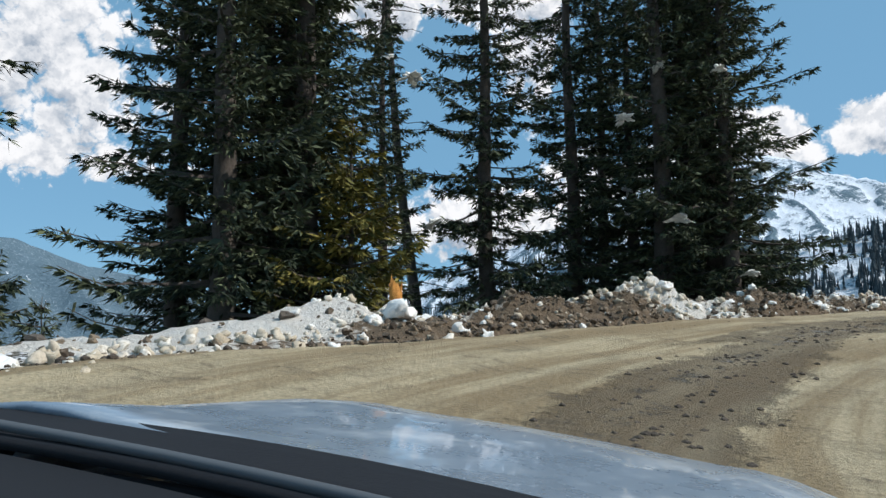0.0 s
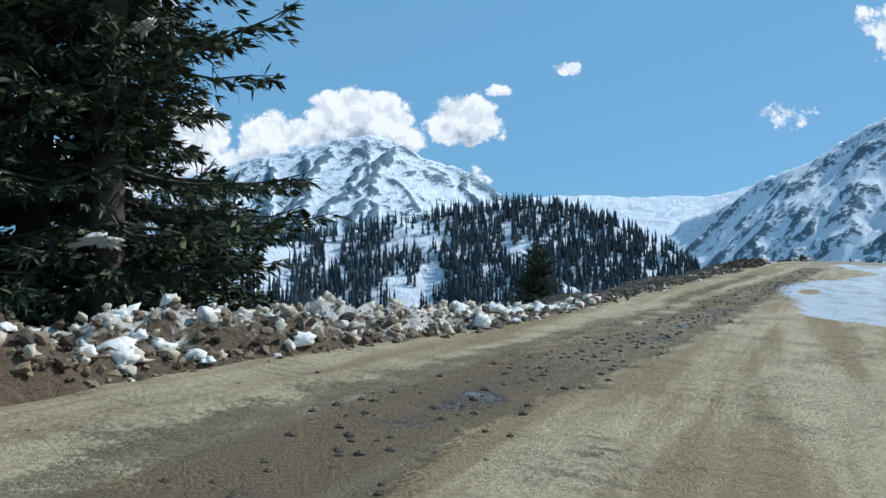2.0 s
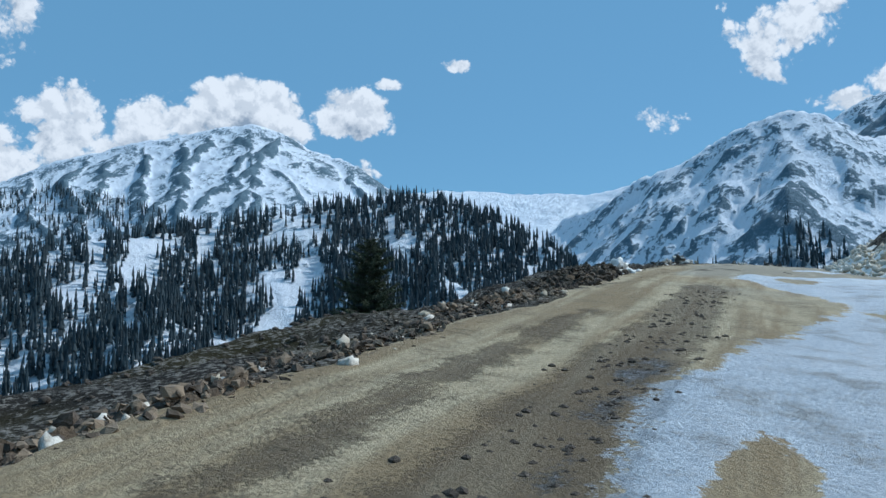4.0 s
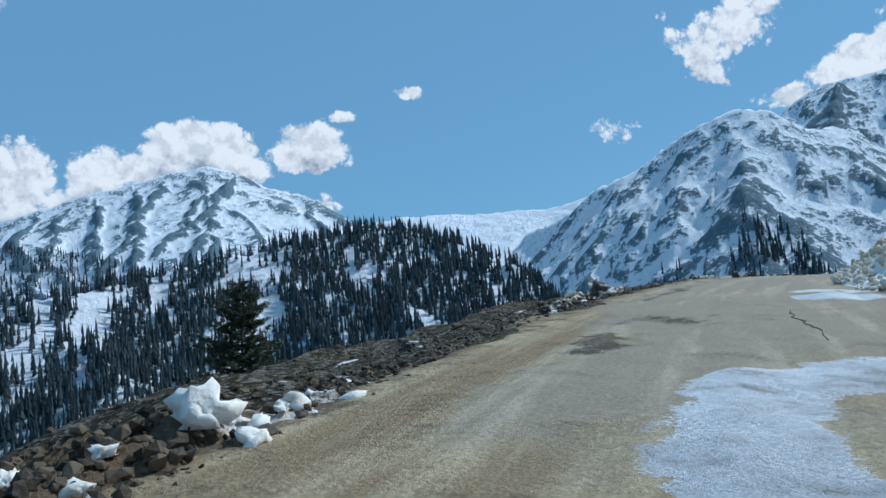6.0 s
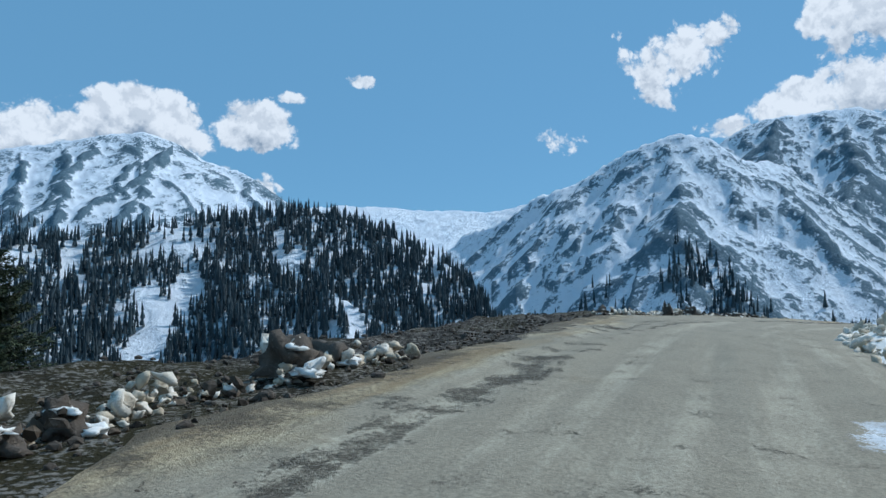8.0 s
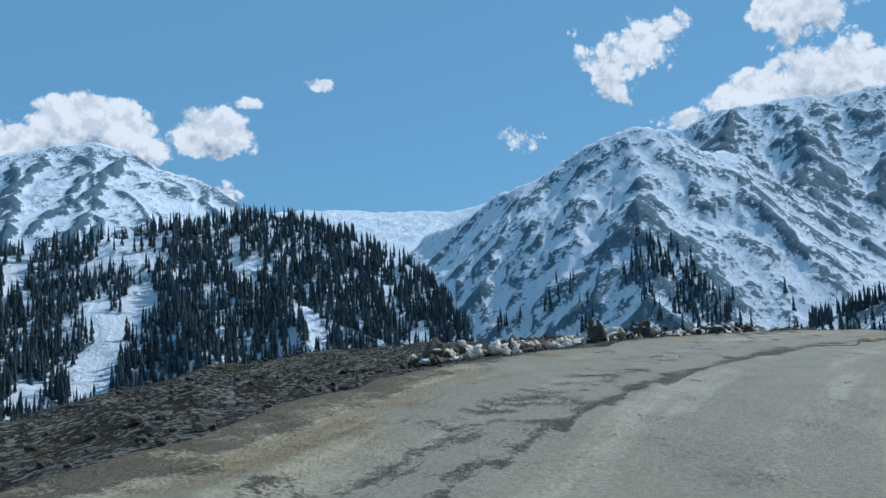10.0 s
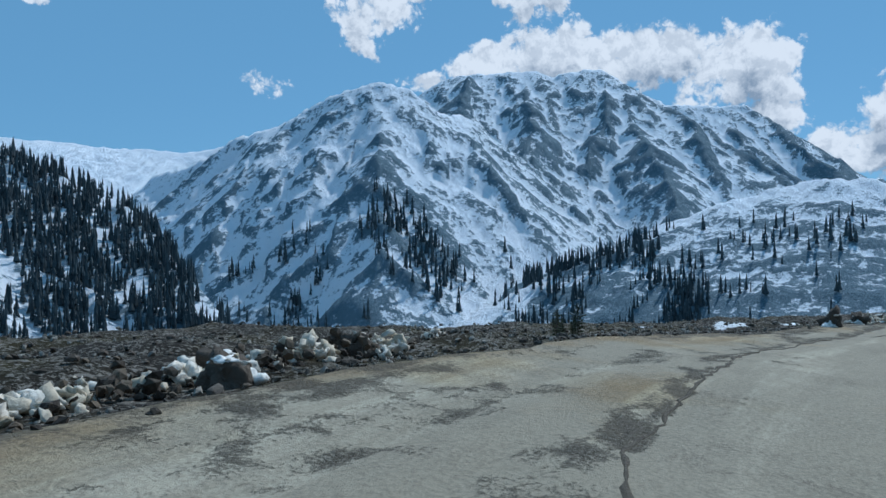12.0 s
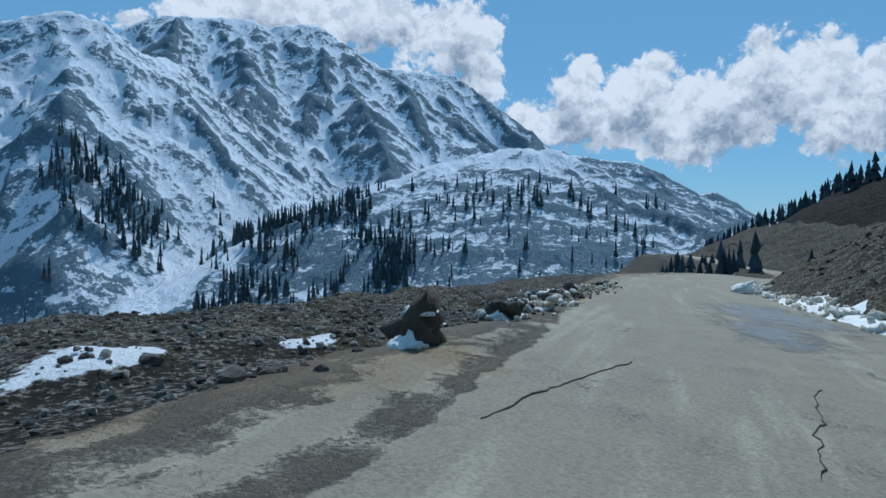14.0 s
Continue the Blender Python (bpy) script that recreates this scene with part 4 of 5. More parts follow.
def build_firs():
    tall_fir = fir_meshes(3, 27, 0.5, 3.6, 0.42, NEEDLES, gap=0.42, ragged=0.45)
    slim_fir = fir_meshes(7, 25, 0.8, 2.9, 0.34, NEEDLES, gap=0.36, ragged=0.5, density=0.95)
    broad_fir = fir_meshes(11, 24, 0.4, 4.4, 0.40, NEEDLES, gap=0.42, ragged=0.5)
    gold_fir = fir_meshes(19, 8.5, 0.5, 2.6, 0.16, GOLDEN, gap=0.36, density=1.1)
    young_fir = fir_meshes(23, 7.0, 0.2, 2.0, 0.12, NEEDLES, gap=0.32)
    pads = snow_pads(70, [(2.0, -2.2, 8.2, 0.36), (-1.4, -3.0, 6.4, 0.42), (1.2, -2.9, 4.8, 0.35), (-2.5, -1.8, 9.8, 0.4), (0.6, -2.6, 11.5, 0.38), (2.6, 0.3, 12.0, 0.34), (3.0, -1.0, 7.0, 0.35)])
    dark = "tall dark green fir with grey trunk behind the snow bank"
    thin = "slim ragged dark fir with bare lower trunk"
    # bearing from the drive's first place, distance, height of the foot, kind, turn, size
    fir("fir_tree", bearing_spot(-16.5, 17.5, -2.2), broad_fir, dark, 0.4, 0.95)
    fir("fir_tree", bearing_spot(-10.6, 18.5, -2.0), tall_fir, dark, 2.1, 0.95, pads)
    fir("fir_tree", bearing_spot(-19.6, 20.5, -3.0), tall_fir, dark, 4.0, 0.85)
    # Added small fir that stands for the sunlit side of this group.
    fir("fir_tree", bearing_spot(-7.0, 17.5, -1.8), gold_fir, "young fir added with sunlight put into its yellow-green needles", 0.8, 1.0)
    fir("fir_tree", bearing_spot(18.4, 32.0, -3.0), tall_fir, dark, 5.0, 0.92)
    fir("fir_tree", bearing_spot(14.4, 30.5, -2.6), tall_fir, dark, 1.7, 0.80)
    fir("fir_tree", bearing_spot(18.2, 28.5, -1.9), broad_fir, dark, 2.2, 0.9)
    fir("fir_tree", bearing_spot(-12.0, 19.5, -2.2), broad_fir, dark, 3.3, 0.9)
    fir("fir_tree", bearing_spot(21.2, 27.6, -1.8), broad_fir, dark, 5.1, 0.92)
    fir("fir_tree", bearing_spot(22.0, 33.0, -4.0), young_fir, "small fir on the slope below the bank", 3.0, 1.4)
    fir("fir_tree", bearing_spot(-13.5, 20.0, -2.8), tall_fir, dark, 0.9, 0.9)
    fir("fir_tree", bearing_spot(-4.6, 25.0, -2.5), slim_fir, thin, 1.0, 0.72)
    fir("fir_tree", bearing_spot(3.4, 26.0, -2.0), slim_fir, thin, 0.0, 1.02)
    fir("fir_tree", bearing_spot(10.0, 30.0, -2.2), slim_fir, thin, 2.6, 1.1)
    fir("fir_tree", bearing_spot(12.3, 33.0, -2.5), slim_fir, thin, 4.4, 1.0)
    fir("fir_tree", bearing_spot(16.6, 27.0, -1.6), tall_fir, "tall dense fir with torn snow on its boughs", 0.3, 1.0, pads)
    fir("fir_tree", bearing_spot(20.2, 28.5, -1.6), tall_fir, "tall dense fir with torn snow on its boughs", 3.6, 1.02, pads)
    fir("fir_tree", bearing_spot(24.4, 31.0, -3.0), young_fir, "small fir on the slope below the bank", 1.0, 1.1)
    fir("fir_tree", bearing_spot(-41.5, 16.5, -2.6), broad_fir, "tall open fir reaching over the slope", 1.0, 0.9)
    fir("fir_tree", bearing_spot(-28.0, 15.5, -2.6), young_fir, "small fir on the slope below the bank", 0.0, 0.66)
    fir("fir_tree", bearing_spot(-31.5, 14.0, -2.6), young_fir, "small fir on the slope below the bank", 2.0, 0.76)
    # lone fir below the outer edge further on
    lone = fir_meshes(31, 14.0, 0.2, 6.4, 0.2, NEEDLES, gap=0.22, ragged=0.15, density=1.7)
    fir("fir_tree", Vector((61.8, 84.2, -4.4)), lone, "lone full dark fir on the slope below the road", 0.5, 1.0)
    fir("fir_tree", Vector((66.0, 88.0, -10.0)), lone, "fir lower on the slope below the road", 2.5, 0.9)
    # seedlings on the shoulder of the bend
    for px, py, tall in ((91.14, 51.33, 0.62), (91.8, 51.05, 0.72), (91.45, 51.3, 0.45), (92.1, 51.2, 0.42)):
        sa, da = to_way(np.array([px]), np.array([py]))
        fir("fir_seedling", Vector((px, py, floor_at(sa[0], da[0]) - 0.02)), young_fir, "small dark fir seedling on the stony shoulder", px, tall / 7.0, None, "seedlings on the shoulder")
    # dead snag
    snag = thing("dead_tree", bearing_spot(-1.3, 29.0, -2.0), "leaning dead fir trunk with bare grey twigs", "tree")
    snag.matrix_world = snag.matrix_world @ Euler((0, radians(-5.5), 0)).to_matrix().to_4x4()
    tv, tf = tube([(0.08 * math.sin(k), 0.05 * math.cos(2 * k), 2.2 * k - 0.5) for k in range(12)], [0.27 - 0.021 * k for k in range(12)], 8)
    part("trunk", mesh_of("snag_trunk", tv, tf, [BARK], smooth_faces=True), snag)
    rng = random.Random(5)
    for k in range(60):
        z, a, long = 2 + 21 * rng.random(), rng.random() * 6.28, 0.6 + 1.7 * rng.random() ** 2
        pts = [(math.cos(a) * r * long, math.sin(a) * r * long, z - 0.25 * r * long + 0.2 * rng.random()) for r in (0, 0.35, 0.7, 1)]
        v, f = tube(pts, [0.03, 0.022, 0.015, 0.006], 3)
        part("twig", mesh_of("snag_twig", v, f, [BARK]), snag)


def build_forest():
    """Far conifer woods: small tiered firs by the thousand, each stretch one object."""
    rng = np.random.RandomState(12)

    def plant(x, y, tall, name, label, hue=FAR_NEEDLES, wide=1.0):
        z = land_at(x, y)
        verts, faces = [], []
        for px, py, pz, h in zip(x, y, z, tall):
            w = wide * h * (0.095 + 0.05 * rng.rand())
            a0 = rng.rand() * 6.28
            tiers = 3
            for k in range(tiers):
                lo, hi = h * (0.06 + 0.28 * k), h * (0.50 + 0.26 * k)
                r = w * (1 - 0.27 * k)
                o = len(verts)
                for m in range(6):
                    a = a0 + k + m * 1.047
                    rr = r * (0.7 + 0.5 * rng.rand())
                    verts.append((px + rr * math.cos(a), py + rr * math.sin(a), pz + lo + 0.04 * h * rng.randn()))
                verts.append((px + 0.02 * h * rng.randn(), py, pz + min(hi, h)))
                faces += [(o + m, o + (m + 1) % 6, o + 6) for m in range(6)]
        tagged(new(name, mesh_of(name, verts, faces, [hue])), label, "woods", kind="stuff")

    def scatter(count, crest_lo, crest_hi, near, far, name, label, thick, tall, only=None):
        """Woods between two bearings and distances from the bend, thinned to stands by noise."""
        n = count * 5
        b = np.radians(crest_lo + (crest_hi - crest_lo) * rng.rand(n))
        r = near + (far - near) * rng.rand(n) ** 0.7
        x, y = 45 + r * np.sin(b), 30 + r * np.cos(b)
        stand = fbm(np.degrees(b) / 2.4 + 0.4 * fbm(x / 60, y / 60, 2), r / 120, 4, 0.65, 1) + 0.5 * fbm(x / 22, y / 22, 3, 0.6, 3)
        keep = stand + 0.10 * rng.randn(n) > thick
        if only is not None:
            keep &= only(x, y)
        x, y = x[keep][:count], y[keep][:count]
        plant(x, y, tall * (0.5 + 0.65 * rng.rand(len(x))), name, label)

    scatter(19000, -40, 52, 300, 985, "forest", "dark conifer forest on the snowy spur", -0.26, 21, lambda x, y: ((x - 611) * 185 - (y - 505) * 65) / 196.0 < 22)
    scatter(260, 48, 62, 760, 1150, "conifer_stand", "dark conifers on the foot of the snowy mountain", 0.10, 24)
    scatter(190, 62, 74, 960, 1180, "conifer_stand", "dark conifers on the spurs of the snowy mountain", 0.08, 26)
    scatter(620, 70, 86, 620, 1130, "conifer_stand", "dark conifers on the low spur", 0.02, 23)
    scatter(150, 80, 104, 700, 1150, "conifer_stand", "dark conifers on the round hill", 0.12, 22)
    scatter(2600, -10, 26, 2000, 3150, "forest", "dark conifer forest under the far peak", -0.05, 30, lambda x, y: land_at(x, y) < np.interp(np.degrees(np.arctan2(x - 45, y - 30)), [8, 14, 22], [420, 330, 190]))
    # trees on the crest of the near hillside
    crest = np.array(HILLSIDE)
    u = np.sort(rng.rand(220)) * (len(crest) - 2.2)
    i = u.astype(int)
    p = crest[i] + (crest[i + 1] - crest[i]) * (u - i)[:, None]
    x, y = p[:, 0] + 8 * rng.randn(220), p[:, 1] + 8 * rng.randn(220)
    plant(x, y, 4 + 6 * rng.rand(220), "conifer_stand", "dark conifers along the crest of the bare hillside", wide=1.8)
    u = rng.rand(200)
    x, y = 215 + 130 * u + 10 * rng.randn(200), 9 - 36 * u + 7 * rng.randn(200)
    plant(x, y, 4.0 + 5 * rng.rand(200), "conifer_stand", "dark conifers beside the far bend of the road", wide=1.7)


# ---- banks, blocks and stones along the road ----


def build_banks():
    rng = random.Random(21)
    # ploughed berm of earth, stones and snow along the outer edge
    s = np.arange(-8, 57, 0.09)
    u = np.linspace(0, 1, 26)
    S, U = np.meshgrid(s, u, indexing="ij")
    left = np.interp(S, *LEFT_EDGE)
    width = np.interp(S, [-8, 6, 10, 14, 24, 30, 34, 57], [4.0, 4.0, 3.0, 2.4, 3.0, 1.9, 1.3, 1.6])
    D = left - 0.3 + width * U
    high = 0.86 * np.interp(S, [-8, -4, 3, 4.8, 6.4, 7.4, 8.4, 9.2, 10, 10.8, 12, 13.2, 14.5, 15.2, 16.3, 16.9, 18.8, 20, 20.8, 22.2, 22.9, 24.4, 25.3, 26.4, 27.2, 28, 28.8, 29.7, 30.4, 31.3, 33, 47, 48.5, 51.2, 52.6, 53.4, 54.5, 57],
                           [0.1, 0.2, 0.15, 0.12, 0.27, 0.26, 0.60, 0.42, 0.34, 0.52, 0.38, 0.56, 0.66, 0.45, 0.4, 0.66, 0.74, 0.5, 0.42, 0.48, 0.3, 0.46, 0.45, 0.38, 0.2, 0.34, 0.14, 0.24, 0.27, 0.14, 0.08, 0.08, 0.34, 0.32, 0.18, 0.26, 0.10, 0.0])
    x, y = at_way(S, D)
    shape = np.sin(np.pi * np.clip(U, 0, 1)) ** 0.75
    calm = np.interp(S, [1, 3, 8, 9], [1.0, 0.25, 0.25, 1.0])
    lumps = 1 + calm * (0.9 * fbm(x * 0.9, y * 0.9, 5, 0.6, 2) + 0.2 * (ridged(x * 2.2, y * 2.2, 4, 0.6, 1) - 1.2))
    z = near_height(S, D) + high * shape * lumps - 0.1 + 0.2 * calm * fbm(x * 3.4, y * 3.4, 4, 0.7, 3) * shape
    white = np.interp(S, [-8, 2, 7, 8, 10, 11, 13, 14, 16, 17, 19.5, 20.5, 22, 24, 26, 29, 31, 34, 38, 47, 52.5, 53.4, 54.5, 57],
                      [0.4, 0.45, 0.5, 0.25, 0.18, -0.05, 0.05, 0.6, 0.55, -0.05, -0.05, 0.2, 0.32, 0.36, 0.34, 0.2, 0.08, -0.05, -0.2, -0.2, -0.2, 0.4, 0.3, 0.0]) + np.where((S > 6) & (S < 31), np.interp(S, [6, 13, 17], [1.25, 1.1, 0.75]) * (np.minimum(U, 0.6) - 0.34), 0.0)
    sheet("ploughed_bank", x, y, z, BANK, {"snow": white}, "ploughed bank of dirty snow, earth and stones along the outer edge", "snow bank")

    snow_shapes = [lump_mesh("snow_block", 100 + k, DIRTY_SNOW, (1.0, 0.8, 0.75), 1.0, 3, 0.6) for k in range(6)]
    rock_shapes = [lump_mesh("stone", 200 + k, ROCK, (1.0, 0.75, 0.65), 0.5, 2, 0.85, True) for k in range(8)]

    def block(kind, where, size, turn, label):
        me = rng.choice(snow_shapes if kind == "snow" else rock_shapes)
        ob = new("snow_block" if kind == "snow" else "stone", me)
        ob.matrix_world = Matrix.Translation(where) @ Euler((rng.uniform(-0.2, 0.2), rng.uniform(-0.2, 0.2), turn)).to_matrix().to_4x4() @ Matrix.Diagonal((size, size * rng.uniform(0.8, 1.2), size * rng.uniform(0.7, 1.15), 1))
        return tagged(ob, label, "snow" if kind == "snow" else "rock", "snow blocks along the bank" if kind == "snow" else "stones along the road edge")

    def bank_top(a, b):
        return float(np.interp(a, s, z[:, int(np.clip(b, 0, 25))]))

    # snow blocks and stones on the bank
    for a, b, size in [(-1.0, 6, 0.6), (0.6, 8, 0.5), (2.0, 5, 0.45), (3.0, 4, 0.5), (4.4, 5, 0.4), (8.6, 9, 0.62), (9.2, 11, 0.5), (9.9, 8, 0.4), (14.2, 9, 0.38), (15.4, 10, 0.42), (16.0, 7, 0.32), (16.8, 10, 0.4),
                       (17.8, 12, 0.36), (21.0, 15, 0.5), (20.0, 5, 0.36), (25.8, 8, 0.42), (26.4, 6, 0.5), (27.2, 8, 0.72), (28.0, 5, 0.55), (28.9, 9, 0.3), (30.4, 8, 0.5), (30.0, 6, 0.4), (31.9, 8, 0.35), (34.3, 7, 0.3), (53.2, 8, 0.75), (53.6, 5, 0.45), (54.3, 7, 0.5), (55.0, 9, 0.35)]:
        d = float(np.interp(a, s, D[:, b]))
        p = spot(a, d)
        size *= 0.5 if a < 25 else 0.3
        block("snow", Vector((p.x, p.y, bank_top(a, b) + 0.12 * size)), size, rng.random() * 6, "rounded block of dirty old snow on the ploughed bank")
    for k in range(120):
        a, b = rng.choice((9.0, 16.0, 21.0, 26.0, 29.5, 53.6)) + rng.gauss(0, 1.2), rng.randint(1, 16)
        d = float(np.interp(a, s, D[:, b]))
        p = spot(a, d)
        block("snow", Vector((p.x, p.y, bank_top(a, b) + 0.02)), 0.05 + 0.11 * rng.random() ** 1.5, rng.random() * 6, "small lump of dirty old snow on the ploughed bank")
    for k in range(170):
        a, b = rng.uniform(-4, 56), rng.randint(0, 22)
        d = float(np.interp(a, s, D[:, b]))
        p = spot(a, d)
        block("stone", Vector((p.x, p.y, bank_top(a, b) + 0.02)), 0.04 + 0.11 * rng.random() ** 2, rng.random() * 6, "broken brown stone in the ploughed bank")
    # stones and snow-capped rocks further along the outer edge
    for k in range(70):
        a = rng.uniform(47, 118)
        d = float(np.interp(a, *LEFT_EDGE)) + rng.uniform(-0.2, 1.3)
        block("stone", spot(a, d, -0.02), 0.05 + 0.08 * rng.random() ** 2, rng.random() * 6, "loose grey stone at the edge of the tarmac")
    for px, py, size, tall in [(54.5, 44.4, 0.5, 0.62), (55.4, 45.0, 0.42, 0.5), (56.3, 45.2, 0.34, 0.4), (52.1, 43.4, 0.36, 0.42), (51.6, 43.0, 0.3, 0.32), (75.8, 51.8, 0.34, 0.85), (76.3, 52.2, 0.3, 0.4), (78.0, 52.0, 0.4, 0.75),
                                (78.6, 52.4, 0.36, 0.4), (81.4, 51.7, 0.34, 0.6), (82.0, 52.2, 0.4, 0.4), (70.6, 51.2, 0.36, 0.45), (73.1, 51.7, 0.34, 0.4), (84.5, 52.2, 0.36, 0.5), (100.06, 45.67, 0.56, 0.95),
                                (103.7, 44.6, 0.46, 0.62), (105.2, 44.2, 0.5, 0.5), (107.0, 43.6, 0.5, 0.55), (109.0, 43.0, 0.45, 0.5), (111.0, 42.4, 0.5, 0.5), (48.4, 41.0, 0.3, 0.3), (49.5, 41.6, 0.26, 0.3), (43.7, 39.5, 0.32, 0.35)]:
        size, tall = size * 0.6, tall * 0.55
        sa, da = to_way(np.array([px]), np.array([py]))
        base = floor_at(sa[0], da[0])
        cairn = thing("snow_capped_rock", (px, py, base), "dark upright rock capped with old snow beside the road", "rock", "snow-capped rocks along the edge", rng.random() * 6)
        body = part("rock", lump_mesh("rock", rng.randint(0, 9999), ROCK, (size, size * 0.8, tall * 0.75), 1.1, 3, 0.35), cairn)
        body.location = (0, 0, tall * 0.22)
        cap = part("snow_cap", lump_mesh("snow_cap", rng.randint(0, 9999), SNOW, (size * 0.55, size * 0.4, tall * 0.14), 1.0, 3), cairn, "thin cap of old snow")
        cap.location = (0, 0, tall * 0.72)
        foot = part("snow_foot", lump_mesh("snow_foot", rng.randint(0, 9999), DIRTY_SNOW, (size * 0.6, size * 0.45, tall * 0.26), 1.3, 3, 0.2), cairn, "dirty snow piled against its foot")
        foot.location = (size * 0.9, size * 0.4, 0.03)
    # snow heap at the inner corner ahead
    for px, py, size in [(125.5, 32.6, 0.62), (126.5, 32.0, 0.4)]:
        sa, da = to_way(np.array([px]), np.array([py]))
        block("snow", Vector((px, py, floor_at(sa[0], da[0]) + 0.1)), size, 0.3, "tall lump of dirty snow at the inner edge")
    # ploughed snow along the foot of the hillside
    drifts = []
    for name, lo, hi, label in (("snow_drift", 58, 93, "ridge of ploughed old snow at the foot of the rock slope"), ("snow_drift", 108, 165, "ragged strip of old snow along the inner edge")):
        s3 = np.arange(lo, hi, 0.2)
        S3, U3 = np.meshgrid(s3, np.linspace(0, 1, 16), indexing="ij")
        wide = (1.7 if lo < 100 else 0.8) * (1 + 0.8 * fbm(S3 * 0.4, S3 * 0, 4, 0.6, 1))
        D3 = -np.interp(S3, *RIGHT_EDGE) + 0.25 - wide * U3
        x3, y3 = at_way(S3, D3)
        ends = np.clip(np.minimum(S3 - lo, hi - S3) / 3, 0, 1)
        tall3 = (0.36 if lo < 100 else 0.2) * np.clip(0.7 + 0.9 * fbm(S3 * 0.5, U3 * 1.2, 5, 0.6, 4), 0.05, 2)
        z3 = near_height(S3, D3) + tall3 * ends * np.sin(np.pi * U3) ** 0.7 - 0.05
        sheet(name, x3, y3, z3, DIRTY_SNOW, {}, label, "snow")
        drifts.append((x3, y3, z3))
    # crumbled snow and broken earth all over the bank
    def chips(name, count, mat, label, places, shape_seed):
        bits = []
        for k in range(5):
            bm = lump(shape_seed + k, (1, 0.8, 0.7), 1.1, 2, 0.12) if mat is CRUMB else lump(shape_seed + k, (1, 0.8, 0.7), 0.9, 1, 0.9)
            bm.verts.ensure_lookup_table()
            bits.append(([v.co.copy() for v in bm.verts], [[v.index for v in f.verts] for f in bm.faces]))
            bm.free()
        verts, faces = [], []
        for px, py, pz, r in places(count):
            sv, sf = rng.choice(bits)
            m = Euler((rng.uniform(-1, 1), rng.uniform(-1, 1), rng.random() * 6)).to_matrix()
            o = len(verts)
            verts += [(px + r * q.x, py + r * q.y, pz + r * q.z + 0.15 * r) for q in (m @ v for v in sv)]
            faces += [[o + i for i in f] for f in sf]
        tagged(new(name, mesh_of(name, verts, faces, [mat], smooth_faces=mat is CRUMB)), label, "rubble", kind="stuff")

    def on_bank(snowy, far_end=False):
        def places(count):
            made = 0
            while made < count:
                i, j = rng.randrange(len(s)), rng.randrange(26)
                if (s[i] < 0.5 and not snowy) or (s[i] > 46.5) != far_end:
                    continue
                odds = min(max(white[i, j] * 2.2, 0.08), 0.92)
                if 3 < s[i] < 8 and j > 9:
                    odds *= 0.05
                    if rng.random() < 0.9:
                        continue
                if (rng.random() < odds) != snowy:
                    continue
                made += 1
                yield x[i, j] + rng.gauss(0, 0.05), y[i, j] + rng.gauss(0, 0.05), z[i, j], (0.025 + 0.08 * rng.random() ** 2.2) if snowy else 0.02 + 0.075 * rng.random() ** 2.2
        return places

    chips("snow_rubble", 4200, CRUMB, "crumbled beige old snow on the ploughed bank", on_bank(True), 500)
    chips("earth_rubble", 11000, BROWN_CLODS, "broken brown stones and clods in the ploughed bank", on_bank(False), 520)

    chips("earth_rubble", 3600, CLODS, "dark broken stones heaped at the outer edge", on_bank(False, True), 530)

    def on_drift(count):
        for k in range(count):
            x3, y3, z3 = drifts[0] if rng.random() < 0.7 else drifts[1]
            i, j = rng.randrange(x3.shape[0]), rng.randrange(16)
            yield x3[i, j] + rng.gauss(0, 0.08), y3[i, j] + rng.gauss(0, 0.08), z3[i, j], 0.04 + 0.17 * rng.random() ** 2.2

    chips("snow_rubble", 1500, CRUMB, "broken lumps of old snow at the foot of the hillside", on_drift, 580)

    def on_slope(count):
        a = np.array([rng.uniform(60, 190) for _ in range(count)])
        up = np.array([rng.random() ** 0.7 * 16 for _ in range(count)])
        d = -np.interp(a, *RIGHT_EDGE) - 0.8 - up
        px, py = at_way(a, d)
        for q in zip(px, py, near_height(a, d), (0.04 + 0.18 * rng.random() ** 3 for _ in range(count))):
            yield q

    chips("scree", 7500, CLODS, "loose dark stones on the bare hillside", on_slope, 540)

    def beside(count):
        for k in range(count):
            a = rng.choice((rng.uniform(38, 56), rng.uniform(56, 82), rng.uniform(84, 112)))
            d = float(np.interp(a, *LEFT_EDGE)) + abs(rng.gauss(0, 1.0)) * (1.0 if a < 84 else 2.4)
            p = spot(a, d)
            yield p.x, p.y, p.z, 0.015 + 0.055 * rng.random() ** 2.5

    chips("edge_rubble", 3000, CLODS, "broken dark stones along the outer edge", beside, 560)
    def on_shoulder(count):
        a = np.array([rng.uniform(92, 128) for _ in range(count)])
        d = np.interp(a, *LEFT_EDGE) + np.array([0.2 + 9.5 * rng.random() ** 1.3 for _ in range(count)])
        px, py = at_way(a, d)
        for q in zip(px, py, near_height(a, d), (0.015 + 0.055 * rng.random() ** 2.4 for _ in range(count))):
            yield q

    chips("loose_slabs", 5200, SLABS, "flat pale stones strewn over the shoulder", on_shoulder, 640)
    # rows of crumbled heaps left by the plough on the outer edge
    rows_of = [[(50.0, 42.4), (53.0, 44.0), (56.8, 45.3)], [(70.3, 51.2), (73.0, 51.7), (76.0, 52.0), (79.0, 52.2), (82.0, 52.1), (85.0, 52.2), (86.5, 52.0)], [(103.4, 44.7), (107.0, 43.4), (112.0, 41.9), (118.0, 39.9)]]

